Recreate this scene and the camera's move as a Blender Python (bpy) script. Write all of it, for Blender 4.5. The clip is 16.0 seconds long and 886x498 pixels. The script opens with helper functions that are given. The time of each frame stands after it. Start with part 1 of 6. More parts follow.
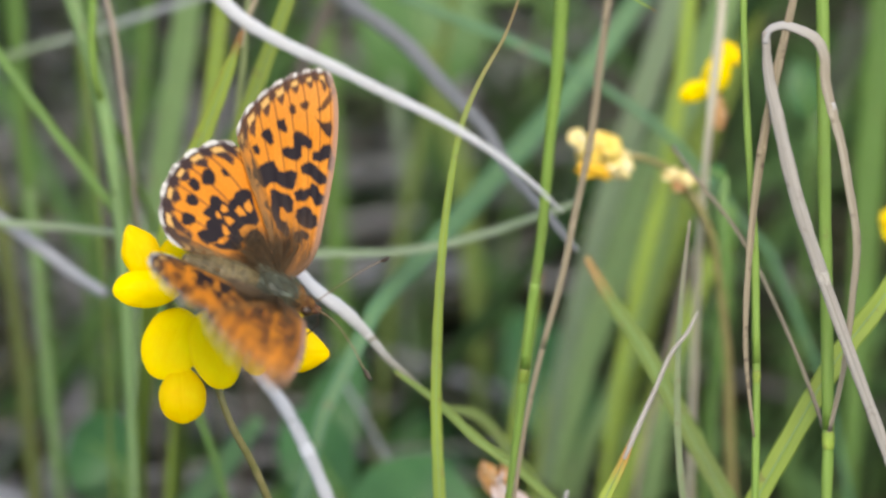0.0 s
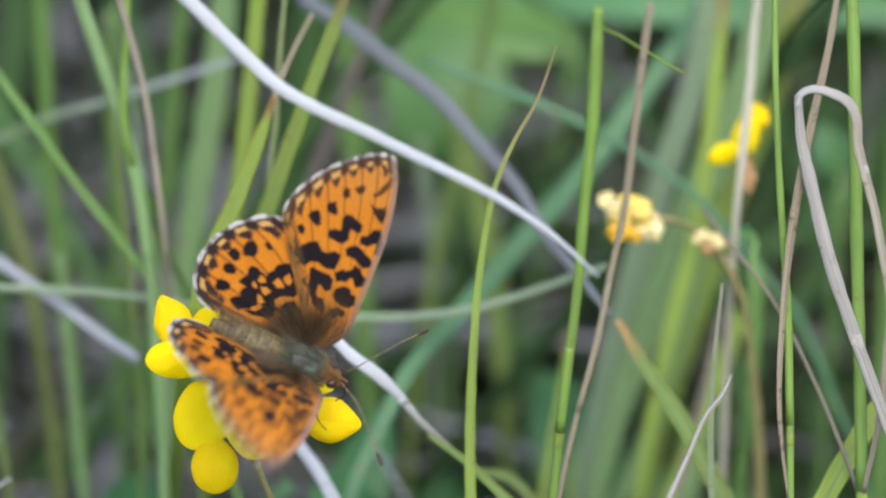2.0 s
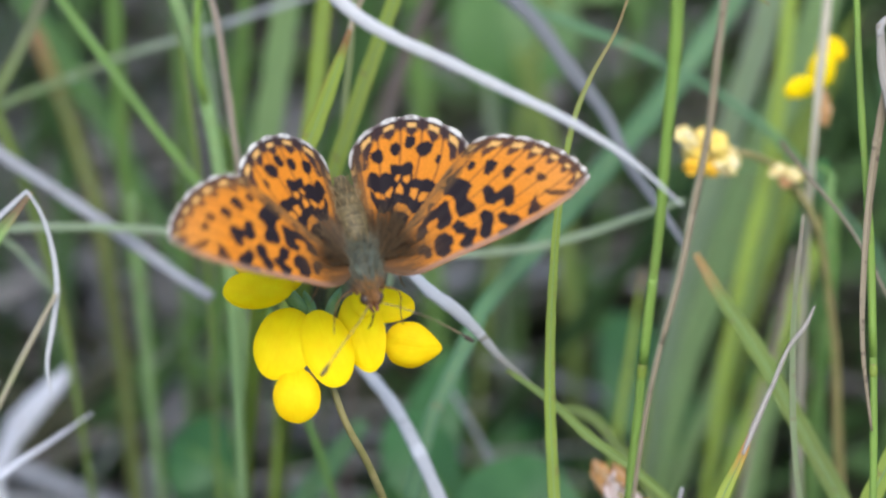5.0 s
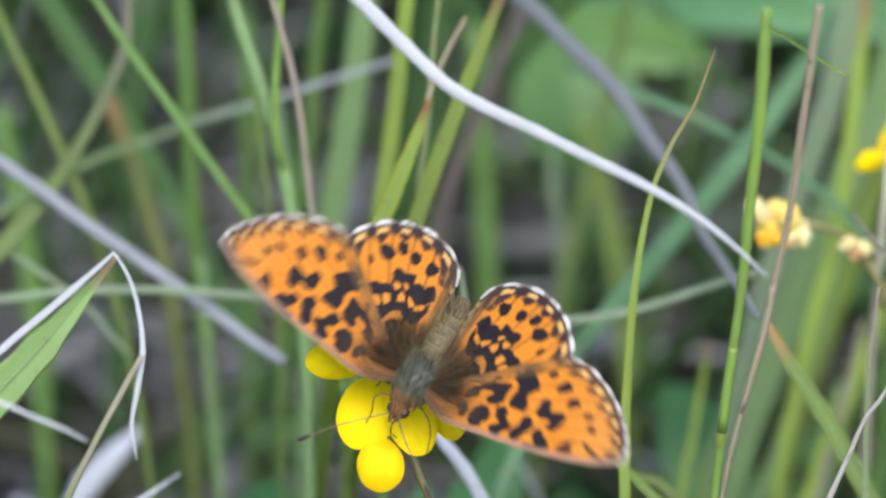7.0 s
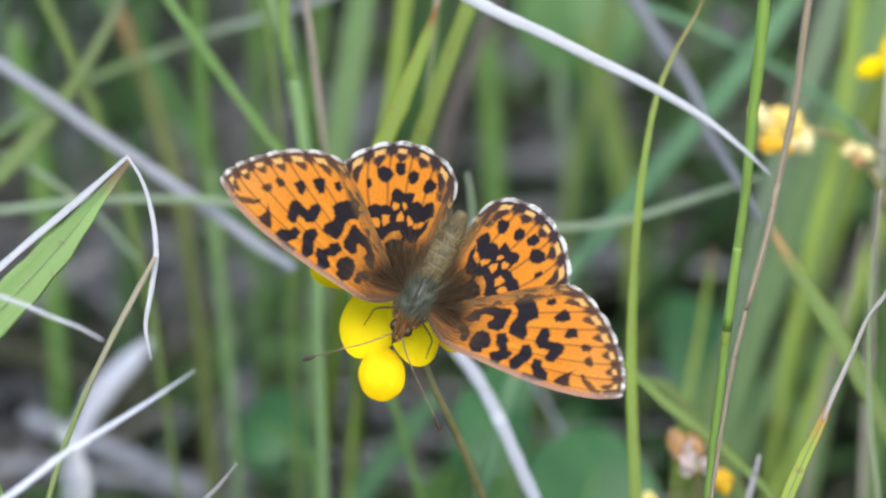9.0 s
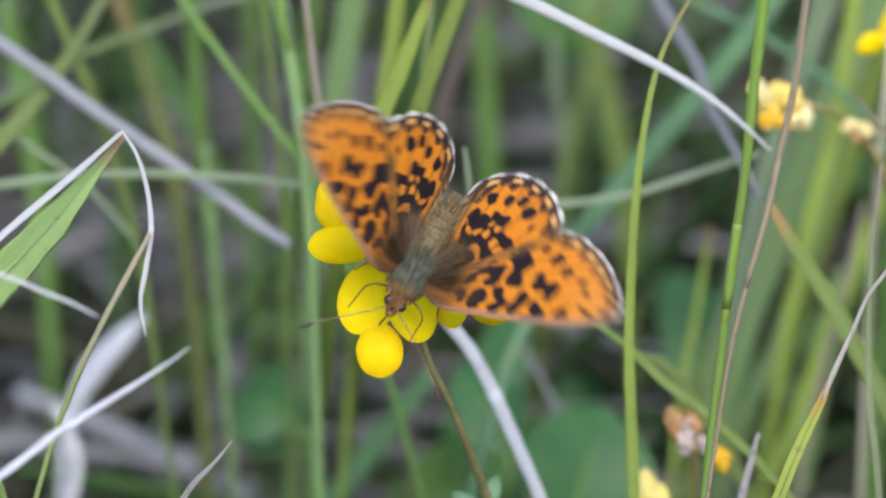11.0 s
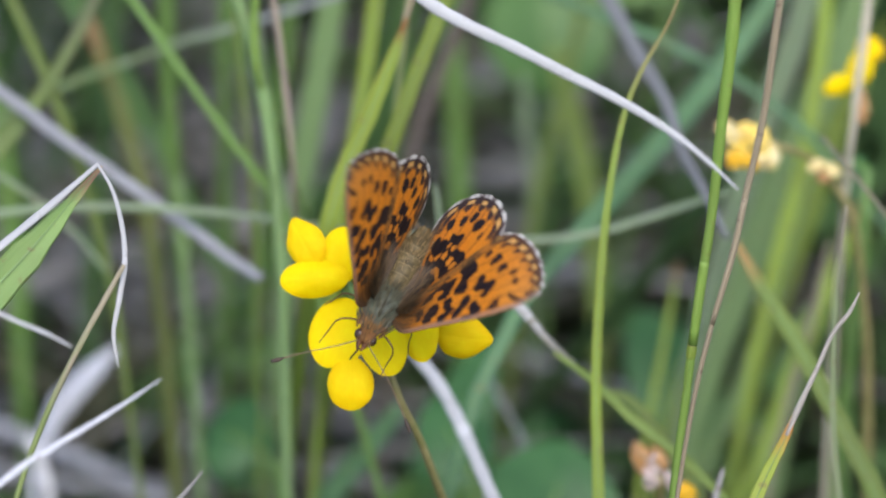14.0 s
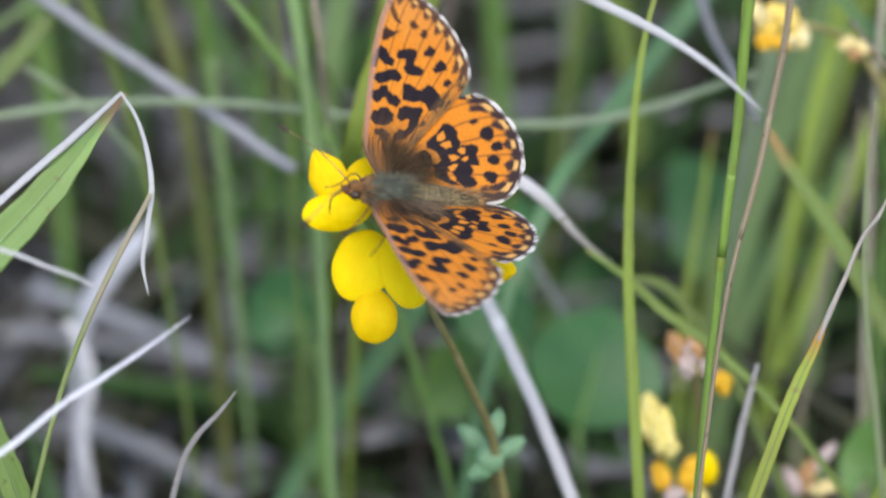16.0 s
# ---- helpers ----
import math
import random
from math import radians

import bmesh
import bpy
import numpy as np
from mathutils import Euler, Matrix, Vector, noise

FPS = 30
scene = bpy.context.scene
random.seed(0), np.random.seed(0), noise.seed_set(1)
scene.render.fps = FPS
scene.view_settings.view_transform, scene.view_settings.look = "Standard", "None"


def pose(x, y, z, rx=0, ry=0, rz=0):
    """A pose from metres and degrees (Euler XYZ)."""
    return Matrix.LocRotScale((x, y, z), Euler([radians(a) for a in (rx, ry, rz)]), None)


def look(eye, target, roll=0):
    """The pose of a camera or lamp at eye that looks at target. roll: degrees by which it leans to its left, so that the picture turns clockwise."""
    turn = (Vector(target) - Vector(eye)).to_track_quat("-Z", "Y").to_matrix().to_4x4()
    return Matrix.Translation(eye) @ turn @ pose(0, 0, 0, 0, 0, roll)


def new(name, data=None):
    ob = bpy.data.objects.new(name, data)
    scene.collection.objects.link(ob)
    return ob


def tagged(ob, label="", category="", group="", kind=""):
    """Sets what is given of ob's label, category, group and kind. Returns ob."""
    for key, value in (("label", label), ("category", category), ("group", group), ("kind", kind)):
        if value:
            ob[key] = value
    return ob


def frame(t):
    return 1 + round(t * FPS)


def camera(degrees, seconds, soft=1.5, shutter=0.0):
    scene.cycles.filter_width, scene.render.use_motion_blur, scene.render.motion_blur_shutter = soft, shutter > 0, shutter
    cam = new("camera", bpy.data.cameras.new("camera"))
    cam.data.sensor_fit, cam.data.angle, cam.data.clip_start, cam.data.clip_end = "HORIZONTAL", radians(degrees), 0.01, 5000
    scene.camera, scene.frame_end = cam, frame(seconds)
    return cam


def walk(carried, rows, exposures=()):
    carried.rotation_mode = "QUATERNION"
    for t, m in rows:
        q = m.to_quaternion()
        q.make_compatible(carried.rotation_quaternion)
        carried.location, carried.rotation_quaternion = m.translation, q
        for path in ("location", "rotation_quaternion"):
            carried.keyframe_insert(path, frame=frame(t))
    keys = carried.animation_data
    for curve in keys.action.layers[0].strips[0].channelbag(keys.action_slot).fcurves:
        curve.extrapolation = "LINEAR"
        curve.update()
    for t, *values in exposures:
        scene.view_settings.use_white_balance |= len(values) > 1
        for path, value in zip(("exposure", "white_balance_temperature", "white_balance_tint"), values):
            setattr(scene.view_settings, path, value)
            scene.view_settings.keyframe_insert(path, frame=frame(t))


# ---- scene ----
cam = camera(9.6, 16.0, 2.2, 0.5)
cam.data.dof.use_dof = True
cam.data.dof.focus_distance = 0.401
cam.data.dof.aperture_fstop = 25.0
walk(cam, [
    (0, pose(0.01401, -0.35255, 0.27111, 64.494, -0.281, -0.090)),
    (0.5, pose(0.01298, -0.35200, 0.27107, 64.557, 0.121, 0.029)),
    (1, pose(0.01272, -0.35095, 0.26860, 64.589, 0.248, 0.005)),
    (1.5, pose(0.01240, -0.34969, 0.26971, 64.645, 0.249, -0.044)),
    (2, pose(0.01140, -0.35316, 0.27255, 65.045, -0.021, -0.217)),
    (2.5, pose(0.01057, -0.35365, 0.27075, 65.158, 0.255, -0.256)),
    (3, pose(0.01025, -0.35211, 0.26871, 64.894, 0.404, -0.011)),
    (3.5, pose(0.00973, -0.35215, 0.26884, 64.723, 0.443, 0.005)),
    (3.7, pose(0.00919, -0.35230, 0.26792, 64.657, 0.565, -0.079)),
    (5.8, pose(0.00403, -0.35189, 0.26953, 64.885, 0.154, -0.289)),
    (6, pose(0.00260, -0.35278, 0.26937, 65.061, 0.010, -0.361)),
    (6.5, pose(0.00109, -0.35530, 0.26901, 65.552, -0.278, -0.048)),
    (7, pose(0.00047, -0.35554, 0.27012, 65.505, -0.269, 0.096)),
    (7.5, pose(0.00110, -0.35627, 0.26888, 65.203, -0.168, 0.078)),
    (8, pose(0.00030, -0.35808, 0.26826, 65.076, -0.095, -0.085)),
    (8.5, pose(-0.00098, -0.36065, 0.26904, 64.958, -0.262, 0.041)),
    (9, pose(-0.00000, -0.36252, 0.26905, 65.000, 0.000, -0.000)),
    (9.5, pose(-0.00062, -0.36083, 0.26840, 64.968, -0.286, -0.011)),
    (9.7, pose(0.00055, -0.36057, 0.26802, 64.764, -0.181, 0.121)),
    (11.8, pose(-0.00284, -0.35911, 0.26779, 64.703, -0.414, -0.353)),
    (12, pose(-0.00321, -0.35977, 0.26768, 64.891, -0.623, -0.244)),
    (12.5, pose(-0.00274, -0.36042, 0.26766, 64.884, -0.659, -0.315)),
    (13, pose(-0.00195, -0.36036, 0.26857, 65.123, -0.637, -0.184)),
    (13.5, pose(-0.00216, -0.36244, 0.26792, 65.235, -0.762, -0.196)),
    (14, pose(-0.00101, -0.36398, 0.26950, 65.154, -0.823, -0.162)),
    (14.5, pose(-0.00105, -0.36279, 0.26963, 64.954, -0.917, -0.041)),
    (15, pose(-0.00024, -0.35945, 0.26964, 64.256, -0.886, -0.071)),
    (15.5, pose(0.00300, -0.35715, 0.28280, 62.648, 0.365, -0.134)),
    (16, pose(0.00308, -0.35410, 0.28893, 61.150, 0.913, -0.055))],
     [(0, 1.12, 7400, 10), (1, 1.12, 7000, 10), (2, 1.13, 6550, 10), (3.5, 1.10, 6550, 10), (5.8, 1.05, 6550, 11), (6.2, 1.07, 6550, 11), (6.7, 1.15, 6550, 10), (8.5, 1.20, 6550, 10), (9.5, 1.20, 6550, 10), (12, 1.05, 6700, 13), (14, 1.06, 6700, 13), (15.3, 1.12, 6700, 12), (16, 1.03, 6700, 12)])

# light: bright overcast sky, a very wide soft sun high behind the camera
world = bpy.data.worlds.new("overcast_sky")
scene.world = world
world.use_nodes = True
wn, wl = world.node_tree.nodes, world.node_tree.links
sky = wn.new("ShaderNodeTexSky")
sky.sky_type = "NISHITA"
sky.sun_disc = False
sky.sun_elevation, sky.sun_rotation = radians(51), radians(170)
sky.air_density, sky.dust_density, sky.ozone_density = 1.0, 1.0, 1.5
wl.new(sky.outputs[0], wn["Background"].inputs[0])
wn["Background"].inputs[1].default_value = 0.15
sun_data = bpy.data.lights.new("sun", "SUN")
sun_data.energy, sun_data.angle, sun_data.color = 1.5, radians(40), (1.0, 0.965, 0.93)
sun = new("sun", sun_data)
sun.matrix_world = look((0.25, -1.35, 1.8), (0, 0, 0.1))

MM = 0.001
TILT = pose(0, 0, 0, 65, 0, 0)          # x to the right, y up the slope of view, z out of the meadow
TOWARD = TILT.to_3x3() @ Vector((0, 0, 1))
rng = random.Random(7)


# ---------------------------------------------------------------- materials
def shader(name, rough=0.55, translucent=0.0):
    m = bpy.data.materials.new(name)
    m.use_nodes = True
    nt = m.node_tree
    p = nt.nodes["Principled BSDF"]
    p.inputs["Roughness"].default_value = rough
    p.inputs["Specular IOR Level"].default_value = 0.35
    mix = None
    if translucent:
        tr = nt.nodes.new("ShaderNodeBsdfTranslucent")
        mix = nt.nodes.new("ShaderNodeMixShader")
        mix.inputs[0].default_value = translucent
        nt.links.new(p.outputs[0], mix.inputs[1])
        nt.links.new(tr.outputs[0], mix.inputs[2])
        nt.links.new(mix.outputs[0], nt.nodes["Material Output"].inputs[0])
        return m, nt, p, tr
    return m, nt, p, None


def noise_node(nt, vec, scale, detail=4.0, rough=0.6):
    n = nt.nodes.new("ShaderNodeTexNoise")
    n.inputs["Scale"].default_value, n.inputs["Detail"].default_value, n.inputs["Roughness"].default_value = scale, detail, rough
    nt.links.new(vec, n.inputs["Vector"])
    return n.outputs["Fac"]


def ramp(nt, fac, lo, hi):
    r = nt.nodes.new("ShaderNodeMapRange")
    r.inputs[1].default_value, r.inputs[2].default_value = lo, hi
    nt.links.new(fac, r.inputs[0])
    return r.outputs[0]


def blend(nt, fac, a, b, mode="MIX"):
    n = nt.nodes.new("ShaderNodeMix")
    n.data_type, n.blend_type = "RGBA", mode
    for sock, v in ((n.inputs[0], fac), (n.inputs[6], a), (n.inputs[7], b)):
        if hasattr(v, "links"):
            nt.links.new(v, sock)
        else:
            sock.default_value = v if isinstance(v, float) else (*v, 1)
    return n.outputs[2]


def grass_mat(name, base, alt, tip=None, reach=0.2, rough=0.5, translucent=0.3, fleck=(0.25, 0.17, 0.08), flecks=0.5, spread=0.25, island=False, rusty=False, spec=0.5):
    """Fibrous plant surface: streaks along the blade, flecks, an optional withered tip."""
    m, nt, p, tr = shader(name, rough, translucent)
    p.inputs["Specular IOR Level"].default_value = spec
    uv = nt.nodes.new("ShaderNodeUVMap")
    mp = nt.nodes.new("ShaderNodeMapping")
    mp.inputs["Scale"].default_value = (16, 2.5, 1)
    nt.links.new(uv.outputs[0], mp.inputs[0])
    obj = nt.nodes.new("ShaderNodeTexCoord").outputs["Object"]
    streak = noise_node(nt, mp.outputs[0], 1.0, 5)
    col = blend(nt, ramp(nt, streak, 0.35, 0.65), base, alt)
    blotch = noise_node(nt, obj, 90.0, 3)
    col = blend(nt, ramp(nt, blotch, 0.4, 0.75), col, tuple(0.75 * c for c in alt))
    speck = noise_node(nt, obj, 900.0, 2)
    f = nt.nodes.new("ShaderNodeMath")
    f.operation = "MULTIPLY"
    nt.links.new(ramp(nt, speck, 0.62, 0.72), f.inputs[0])
    f.inputs[1].default_value = flecks
    col = blend(nt, f.outputs[0], col, fleck)
    if tip:
        sep = nt.nodes.new("ShaderNodeSeparateXYZ")
        nt.links.new(uv.outputs[0], sep.inputs[0])
        a = nt.nodes.new("ShaderNodeMath")
        a.operation = "MULTIPLY_ADD"
        nt.links.new(streak, a.inputs[0])
        a.inputs[1].default_value = reach * 0.9
        nt.links.new(sep.outputs[1], a.inputs[2])
        col = blend(nt, ramp(nt, a.outputs[0], reach * 1.7, reach * 0.9), col, tip)
    if rusty:
        # one edge has gone red-brown in the upper part
        side = nt.nodes.new("ShaderNodeMath")
        side.operation = "MULTIPLY"
        nt.links.new(ramp(nt, sep.outputs[0], 0.70, 0.86), side.inputs[0])
        nt.links.new(ramp(nt, a.outputs[0], 0.42, 0.20), side.inputs[1])
        patch = nt.nodes.new("ShaderNodeMath")
        patch.operation = "MULTIPLY"
        nt.links.new(side.outputs[0], patch.inputs[0])
        nt.links.new(ramp(nt, noise_node(nt, mp.outputs[0], 0.8, 3), 0.46, 0.60), patch.inputs[1])
        col = blend(nt, patch.outputs[0], col, (0.33, 0.13, 0.04))
    if island:
        rnd = nt.nodes.new("ShaderNodeNewGeometry").outputs["Random Per Island"]
    else:
        rnd = nt.nodes.new("ShaderNodeObjectInfo").outputs["Random"]
    hs = nt.nodes.new("ShaderNodeHueSaturation")
    r = nt.nodes.new("ShaderNodeMapRange")
    r.inputs[3].default_value, r.inputs[4].default_value = 1 - spread, 1 + spread
    nt.links.new(rnd, r.inputs[0])
    nt.links.new(r.outputs[0], hs.inputs["Value"])
    nt.links.new(col, hs.inputs["Color"])
    nt.links.new(hs.outputs[0], p.inputs["Base Color"])
    nt.links.new(hs.outputs[0], tr.inputs[0])
    b = nt.nodes.new("ShaderNodeBump")
    b.inputs["Strength"].default_value, b.inputs["Distance"].default_value = 0.35, 0.0003
    nt.links.new(streak, b.inputs["Height"])
    nt.links.new(b.outputs[0], p.inputs["Normal"])
    return m


GREEN, GREEN2 = (0.115, 0.235, 0.045), (0.18, 0.32, 0.075)
LIME, LIME2 = (0.28, 0.40, 0.05), (0.38, 0.48, 0.09)
STRAW, STRAW2 = (0.46, 0.455, 0.45), (0.64, 0.632, 0.625)
MATS = {
    "green": grass_mat("green_grass", GREEN, GREEN2),
    "stemgreen": grass_mat("light_green_stem", (0.225, 0.385, 0.06), (0.32, 0.475, 0.10), spread=0.08, flecks=0.3),
    "lime": grass_mat("yellow_green_grass", LIME, LIME2, (0.30, 0.19, 0.08), 0.07),
    "hooked": grass_mat("yellow_green_hooked_grass", LIME, LIME2, (0.36, 0.24, 0.11), 0.34, spread=0.06),
    "thinblade2": grass_mat("grey_topped_stem", (0.20, 0.27, 0.07), (0.28, 0.34, 0.12), (0.36, 0.31, 0.21), 0.48),
    "greytop": grass_mat("grey_topped_grass", (0.18, 0.275, 0.058), (0.25, 0.335, 0.092), (0.24, 0.205, 0.16), 0.42),
    "pale": grass_mat("pale_green_grass", (0.22, 0.36, 0.12), (0.31, 0.45, 0.19)),
    "paleg": grass_mat("whitish_green_grass", (0.24, 0.34, 0.17), (0.34, 0.42, 0.27)),
    "teal": grass_mat("bluish_green_grass", (0.082, 0.20, 0.085), (0.13, 0.26, 0.125)),
    "olive": grass_mat("olive_grass", (0.16, 0.24, 0.05), (0.24, 0.32, 0.08)),
    "thinblade": grass_mat("grey_green_grass", (0.25, 0.32, 0.14), (0.34, 0.38, 0.22), (0.36, 0.30, 0.24), 0.2),
    "browntip": grass_mat("brown_tipped_grass", LIME, (0.34, 0.42, 0.07), (0.27, 0.11, 0.035), 0.07, spread=0.1, rusty=True),
    "browntip2": grass_mat("orange_tipped_grass", (0.19, 0.30, 0.06), (0.27, 0.35, 0.08), (0.50, 0.29, 0.10), 0.15, spread=0.1),
    "branch": grass_mat("shoot_with_rusty_middle", (0.32, 0.41, 0.05), (0.40, 0.46, 0.08), (0.60, 0.26, 0.06), 0.34, spread=0.1),
    "fold": grass_mat("folded_leaf_green", (0.24, 0.40, 0.11), (0.32, 0.47, 0.16), (0.36, 0.20, 0.12), 0.17, spread=0.1),
    "straw": grass_mat("bleached_straw", STRAW, STRAW2, rough=0.6, translucent=0.1, fleck=(0.20, 0.17, 0.14), flecks=0.3, spread=0.12),
    "warmstraw": grass_mat("beige_straw", (0.24, 0.21, 0.175), (0.47, 0.425, 0.365), rough=0.6, translucent=0.1, fleck=(0.16, 0.12, 0.09), flecks=0.5, spread=0.12),
    "crooked": grass_mat("half_bleached_straw", (0.20, 0.19, 0.14), (0.32, 0.30, 0.24), (0.70, 0.69, 0.70), 0.58, rough=0.6, translucent=0.1, fleck=(0.16, 0.12, 0.09), flecks=0.5, spread=0.05),
    "archleaf": grass_mat("bleached_arched_leaf", (0.24, 0.19, 0.125), (0.42, 0.36, 0.27), (0.42, 0.39, 0.36), 0.34, rough=0.6, translucent=0.15, fleck=(0.16, 0.12, 0.09), flecks=0.5, spread=0.05),
    "cream": grass_mat("cream_straw", (0.42, 0.37, 0.25), (0.60, 0.55, 0.42), rough=0.6, translucent=0.1, fleck=(0.25, 0.19, 0.10), flecks=0.4, spread=0.05),
    "deadshoot": grass_mat("dead_grey_shoot", (0.24, 0.22, 0.20), (0.40, 0.38, 0.36), rough=0.65, translucent=0.1, fleck=(0.14, 0.1, 0.08), flecks=0.6, spread=0.05),
    "cornerleaf": grass_mat("half_withered_leaf", (0.20, 0.33, 0.08), (0.30, 0.42, 0.13), (0.40, 0.31, 0.25), 0.2, fleck=(0.10, 0.05, 0.03), flecks=0.9, spread=0.05, rusty=True),
    "dimstraw": grass_mat("dull_grey_straw", (0.125, 0.13, 0.13), (0.21, 0.215, 0.215), rough=0.65, translucent=0.1, fleck=(0.1, 0.08, 0.06), flecks=0.7, spread=0.05),
    "ambertip": grass_mat("amber_tipped_grass", (0.12, 0.15, 0.035), (0.18, 0.19, 0.055), (0.25, 0.13, 0.05), 0.30, spread=0.05),
    "speckled": grass_mat("speckled_pale_stem", (0.27, 0.34, 0.11), (0.38, 0.43, 0.20), fleck=(0.24, 0.13, 0.05), flecks=0.9, spread=0.05),
    "halfgrey": grass_mat("half_bleached_blade", (0.19, 0.30, 0.095), (0.26, 0.36, 0.155), (0.42, 0.44, 0.44), 0.42, spread=0.05),
    "darkbrown": grass_mat("dark_brown_stem", (0.09, 0.07, 0.055), (0.16, 0.125, 0.105), rough=0.65, translucent=0.1, fleck=(0.06, 0.045, 0.04), flecks=0.6, spread=0.05),
    "white": grass_mat("white_straw", (0.55, 0.55, 0.58), (0.70, 0.70, 0.73), rough=0.6, translucent=0.1, fleck=(0.25, 0.2, 0.16), flecks=0.9, spread=0.08),
    "greystraw": grass_mat("grey_straw", (0.20, 0.205, 0.215), (0.33, 0.335, 0.35), rough=0.65, translucent=0.1, fleck=(0.14, 0.1, 0.08), flecks=0.7, spread=0.12),
    "pinkstraw": grass_mat("brownish_straw", (0.23, 0.18, 0.135), (0.32, 0.26, 0.195), rough=0.6, translucent=0.1, fleck=(0.14, 0.1, 0.08)),
    "drybrown": grass_mat("dry_brown_stem", (0.18, 0.13, 0.075), (0.40, 0.325, 0.21), rough=0.65, translucent=0.1, fleck=(0.09, 0.06, 0.04), flecks=0.8, spread=0.15),
}
FILL = {
    "green": grass_mat("meadow_green", (0.05, 0.115, 0.036), (0.125, 0.235, 0.078), spread=0.45, island=True, spec=0.15),
    "straw": grass_mat("meadow_straw", (0.15, 0.142, 0.127), (0.28, 0.27, 0.255), translucent=0.1, spread=0.4, island=True, spec=0.15),
    "pale": grass_mat("bleached_litter", (0.22, 0.21, 0.195), (0.38, 0.37, 0.355), translucent=0.1, spread=0.4, island=True, spec=0.15),
    # dead grass in near-black olive: the shade between the blades is in its colour
    "litter": grass_mat("shaded_litter", (0.024, 0.027, 0.014), (0.070, 0.074, 0.040), translucent=0.05, spread=0.5, island=True, spec=0.15),
}


def soil_mat():
    m, nt, p, _ = shader("dark_soil", 0.9)
    obj = nt.nodes.new("ShaderNodeTexCoord").outputs["Object"]
    a, b = noise_node(nt, obj, 35.0, 6), noise_node(nt, obj, 400.0, 4)
    # soil tones are set low to stand for shade under the grass
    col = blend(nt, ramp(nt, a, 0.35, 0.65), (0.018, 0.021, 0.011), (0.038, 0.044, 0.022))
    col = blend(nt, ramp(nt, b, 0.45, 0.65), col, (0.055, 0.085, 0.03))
    nt.links.new(col, p.inputs["Base Color"])
    bp = nt.nodes.new("ShaderNodeBump")
    bp.inputs["Distance"].default_value = 0.004
    nt.links.new(b, bp.inputs["Height"])
    nt.links.new(bp.outputs[0], p.inputs["Normal"])
    return m


def plain_mat(name, c1, c2, scale=600.0, rough=0.5, translucent=0.0, bump=0.3):
    """Two-tone mottled surface for small organic parts."""
    m, nt, p, tr = shader(name, rough, translucent)
    obj = nt.nodes.new("ShaderNodeTexCoord").outputs["Object"]
    n = noise_node(nt, obj, scale, 4)
    col = blend(nt, ramp(nt, n, 0.35, 0.68), c1, c2)
    nt.links.new(col, p.inputs["Base Color"])
    if tr:
        nt.links.new(col, tr.inputs[0])
    b = nt.nodes.new("ShaderNodeBump")
    b.inputs["Strength"].default_value, b.inputs["Distance"].default_value = bump, 0.0002
    nt.links.new(n, b.inputs["Height"])
    nt.links.new(b.outputs[0], p.inputs["Normal"])
    return m


def petal_mat(name, c1, c2, vein):
    m, nt, p, tr = shader(name, 0.6, 0.2)
    p.inputs["Specular IOR Level"].default_value = 0.12
    uv = nt.nodes.new("ShaderNodeUVMap")
    mp = nt.nodes.new("ShaderNodeMapping")
    mp.inputs["Scale"].default_value = (22, 1.5, 1)
    nt.links.new(uv.outputs[0], mp.inputs[0])
    n = noise_node(nt, mp.outputs[0], 1.0, 3)
    big = noise_node(nt, uv.outputs[0], 3.0, 3)
    col = blend(nt, ramp(nt, big, 0.35, 0.7), c1, c2)
    f = nt.nodes.new("ShaderNodeMath")
    f.operation = "MULTIPLY"
    nt.links.new(ramp(nt, n, 0.55, 0.75), f.inputs[0])
    f.inputs[1].default_value = 0.4
    col = blend(nt, f.outputs[0], col, vein)
    # petal edge tinted deeper, painting the shade line where petals overlap
    mid = nt.nodes.new("ShaderNodeVectorMath")
    mid.operation = "DISTANCE"
    nt.links.new(uv.outputs[0], mid.inputs[0])
    mid.inputs[1].default_value = (0.5, 0.5, 0.0)
    e = nt.nodes.new("ShaderNodeMath")
    e.operation = "MULTIPLY"
    nt.links.new(ramp(nt, mid.outputs["Value"], 0.425, 0.50), e.inputs[0])
    e.inputs[1].default_value = 0.3
    col = blend(nt, e.outputs[0], col, tuple(c * k for c, k in zip(vein, (0.88, 0.80, 0.8))))
    nt.links.new(col, p.inputs["Base Color"])
    nt.links.new(col, tr.inputs[0])
    b = nt.nodes.new("ShaderNodeBump")
    b.inputs["Strength"].default_value, b.inputs["Distance"].default_value = 0.3, 0.0002
    nt.links.new(n, b.inputs["Height"])
    nt.links.new(b.outputs[0], p.inputs["Normal"])
    return m


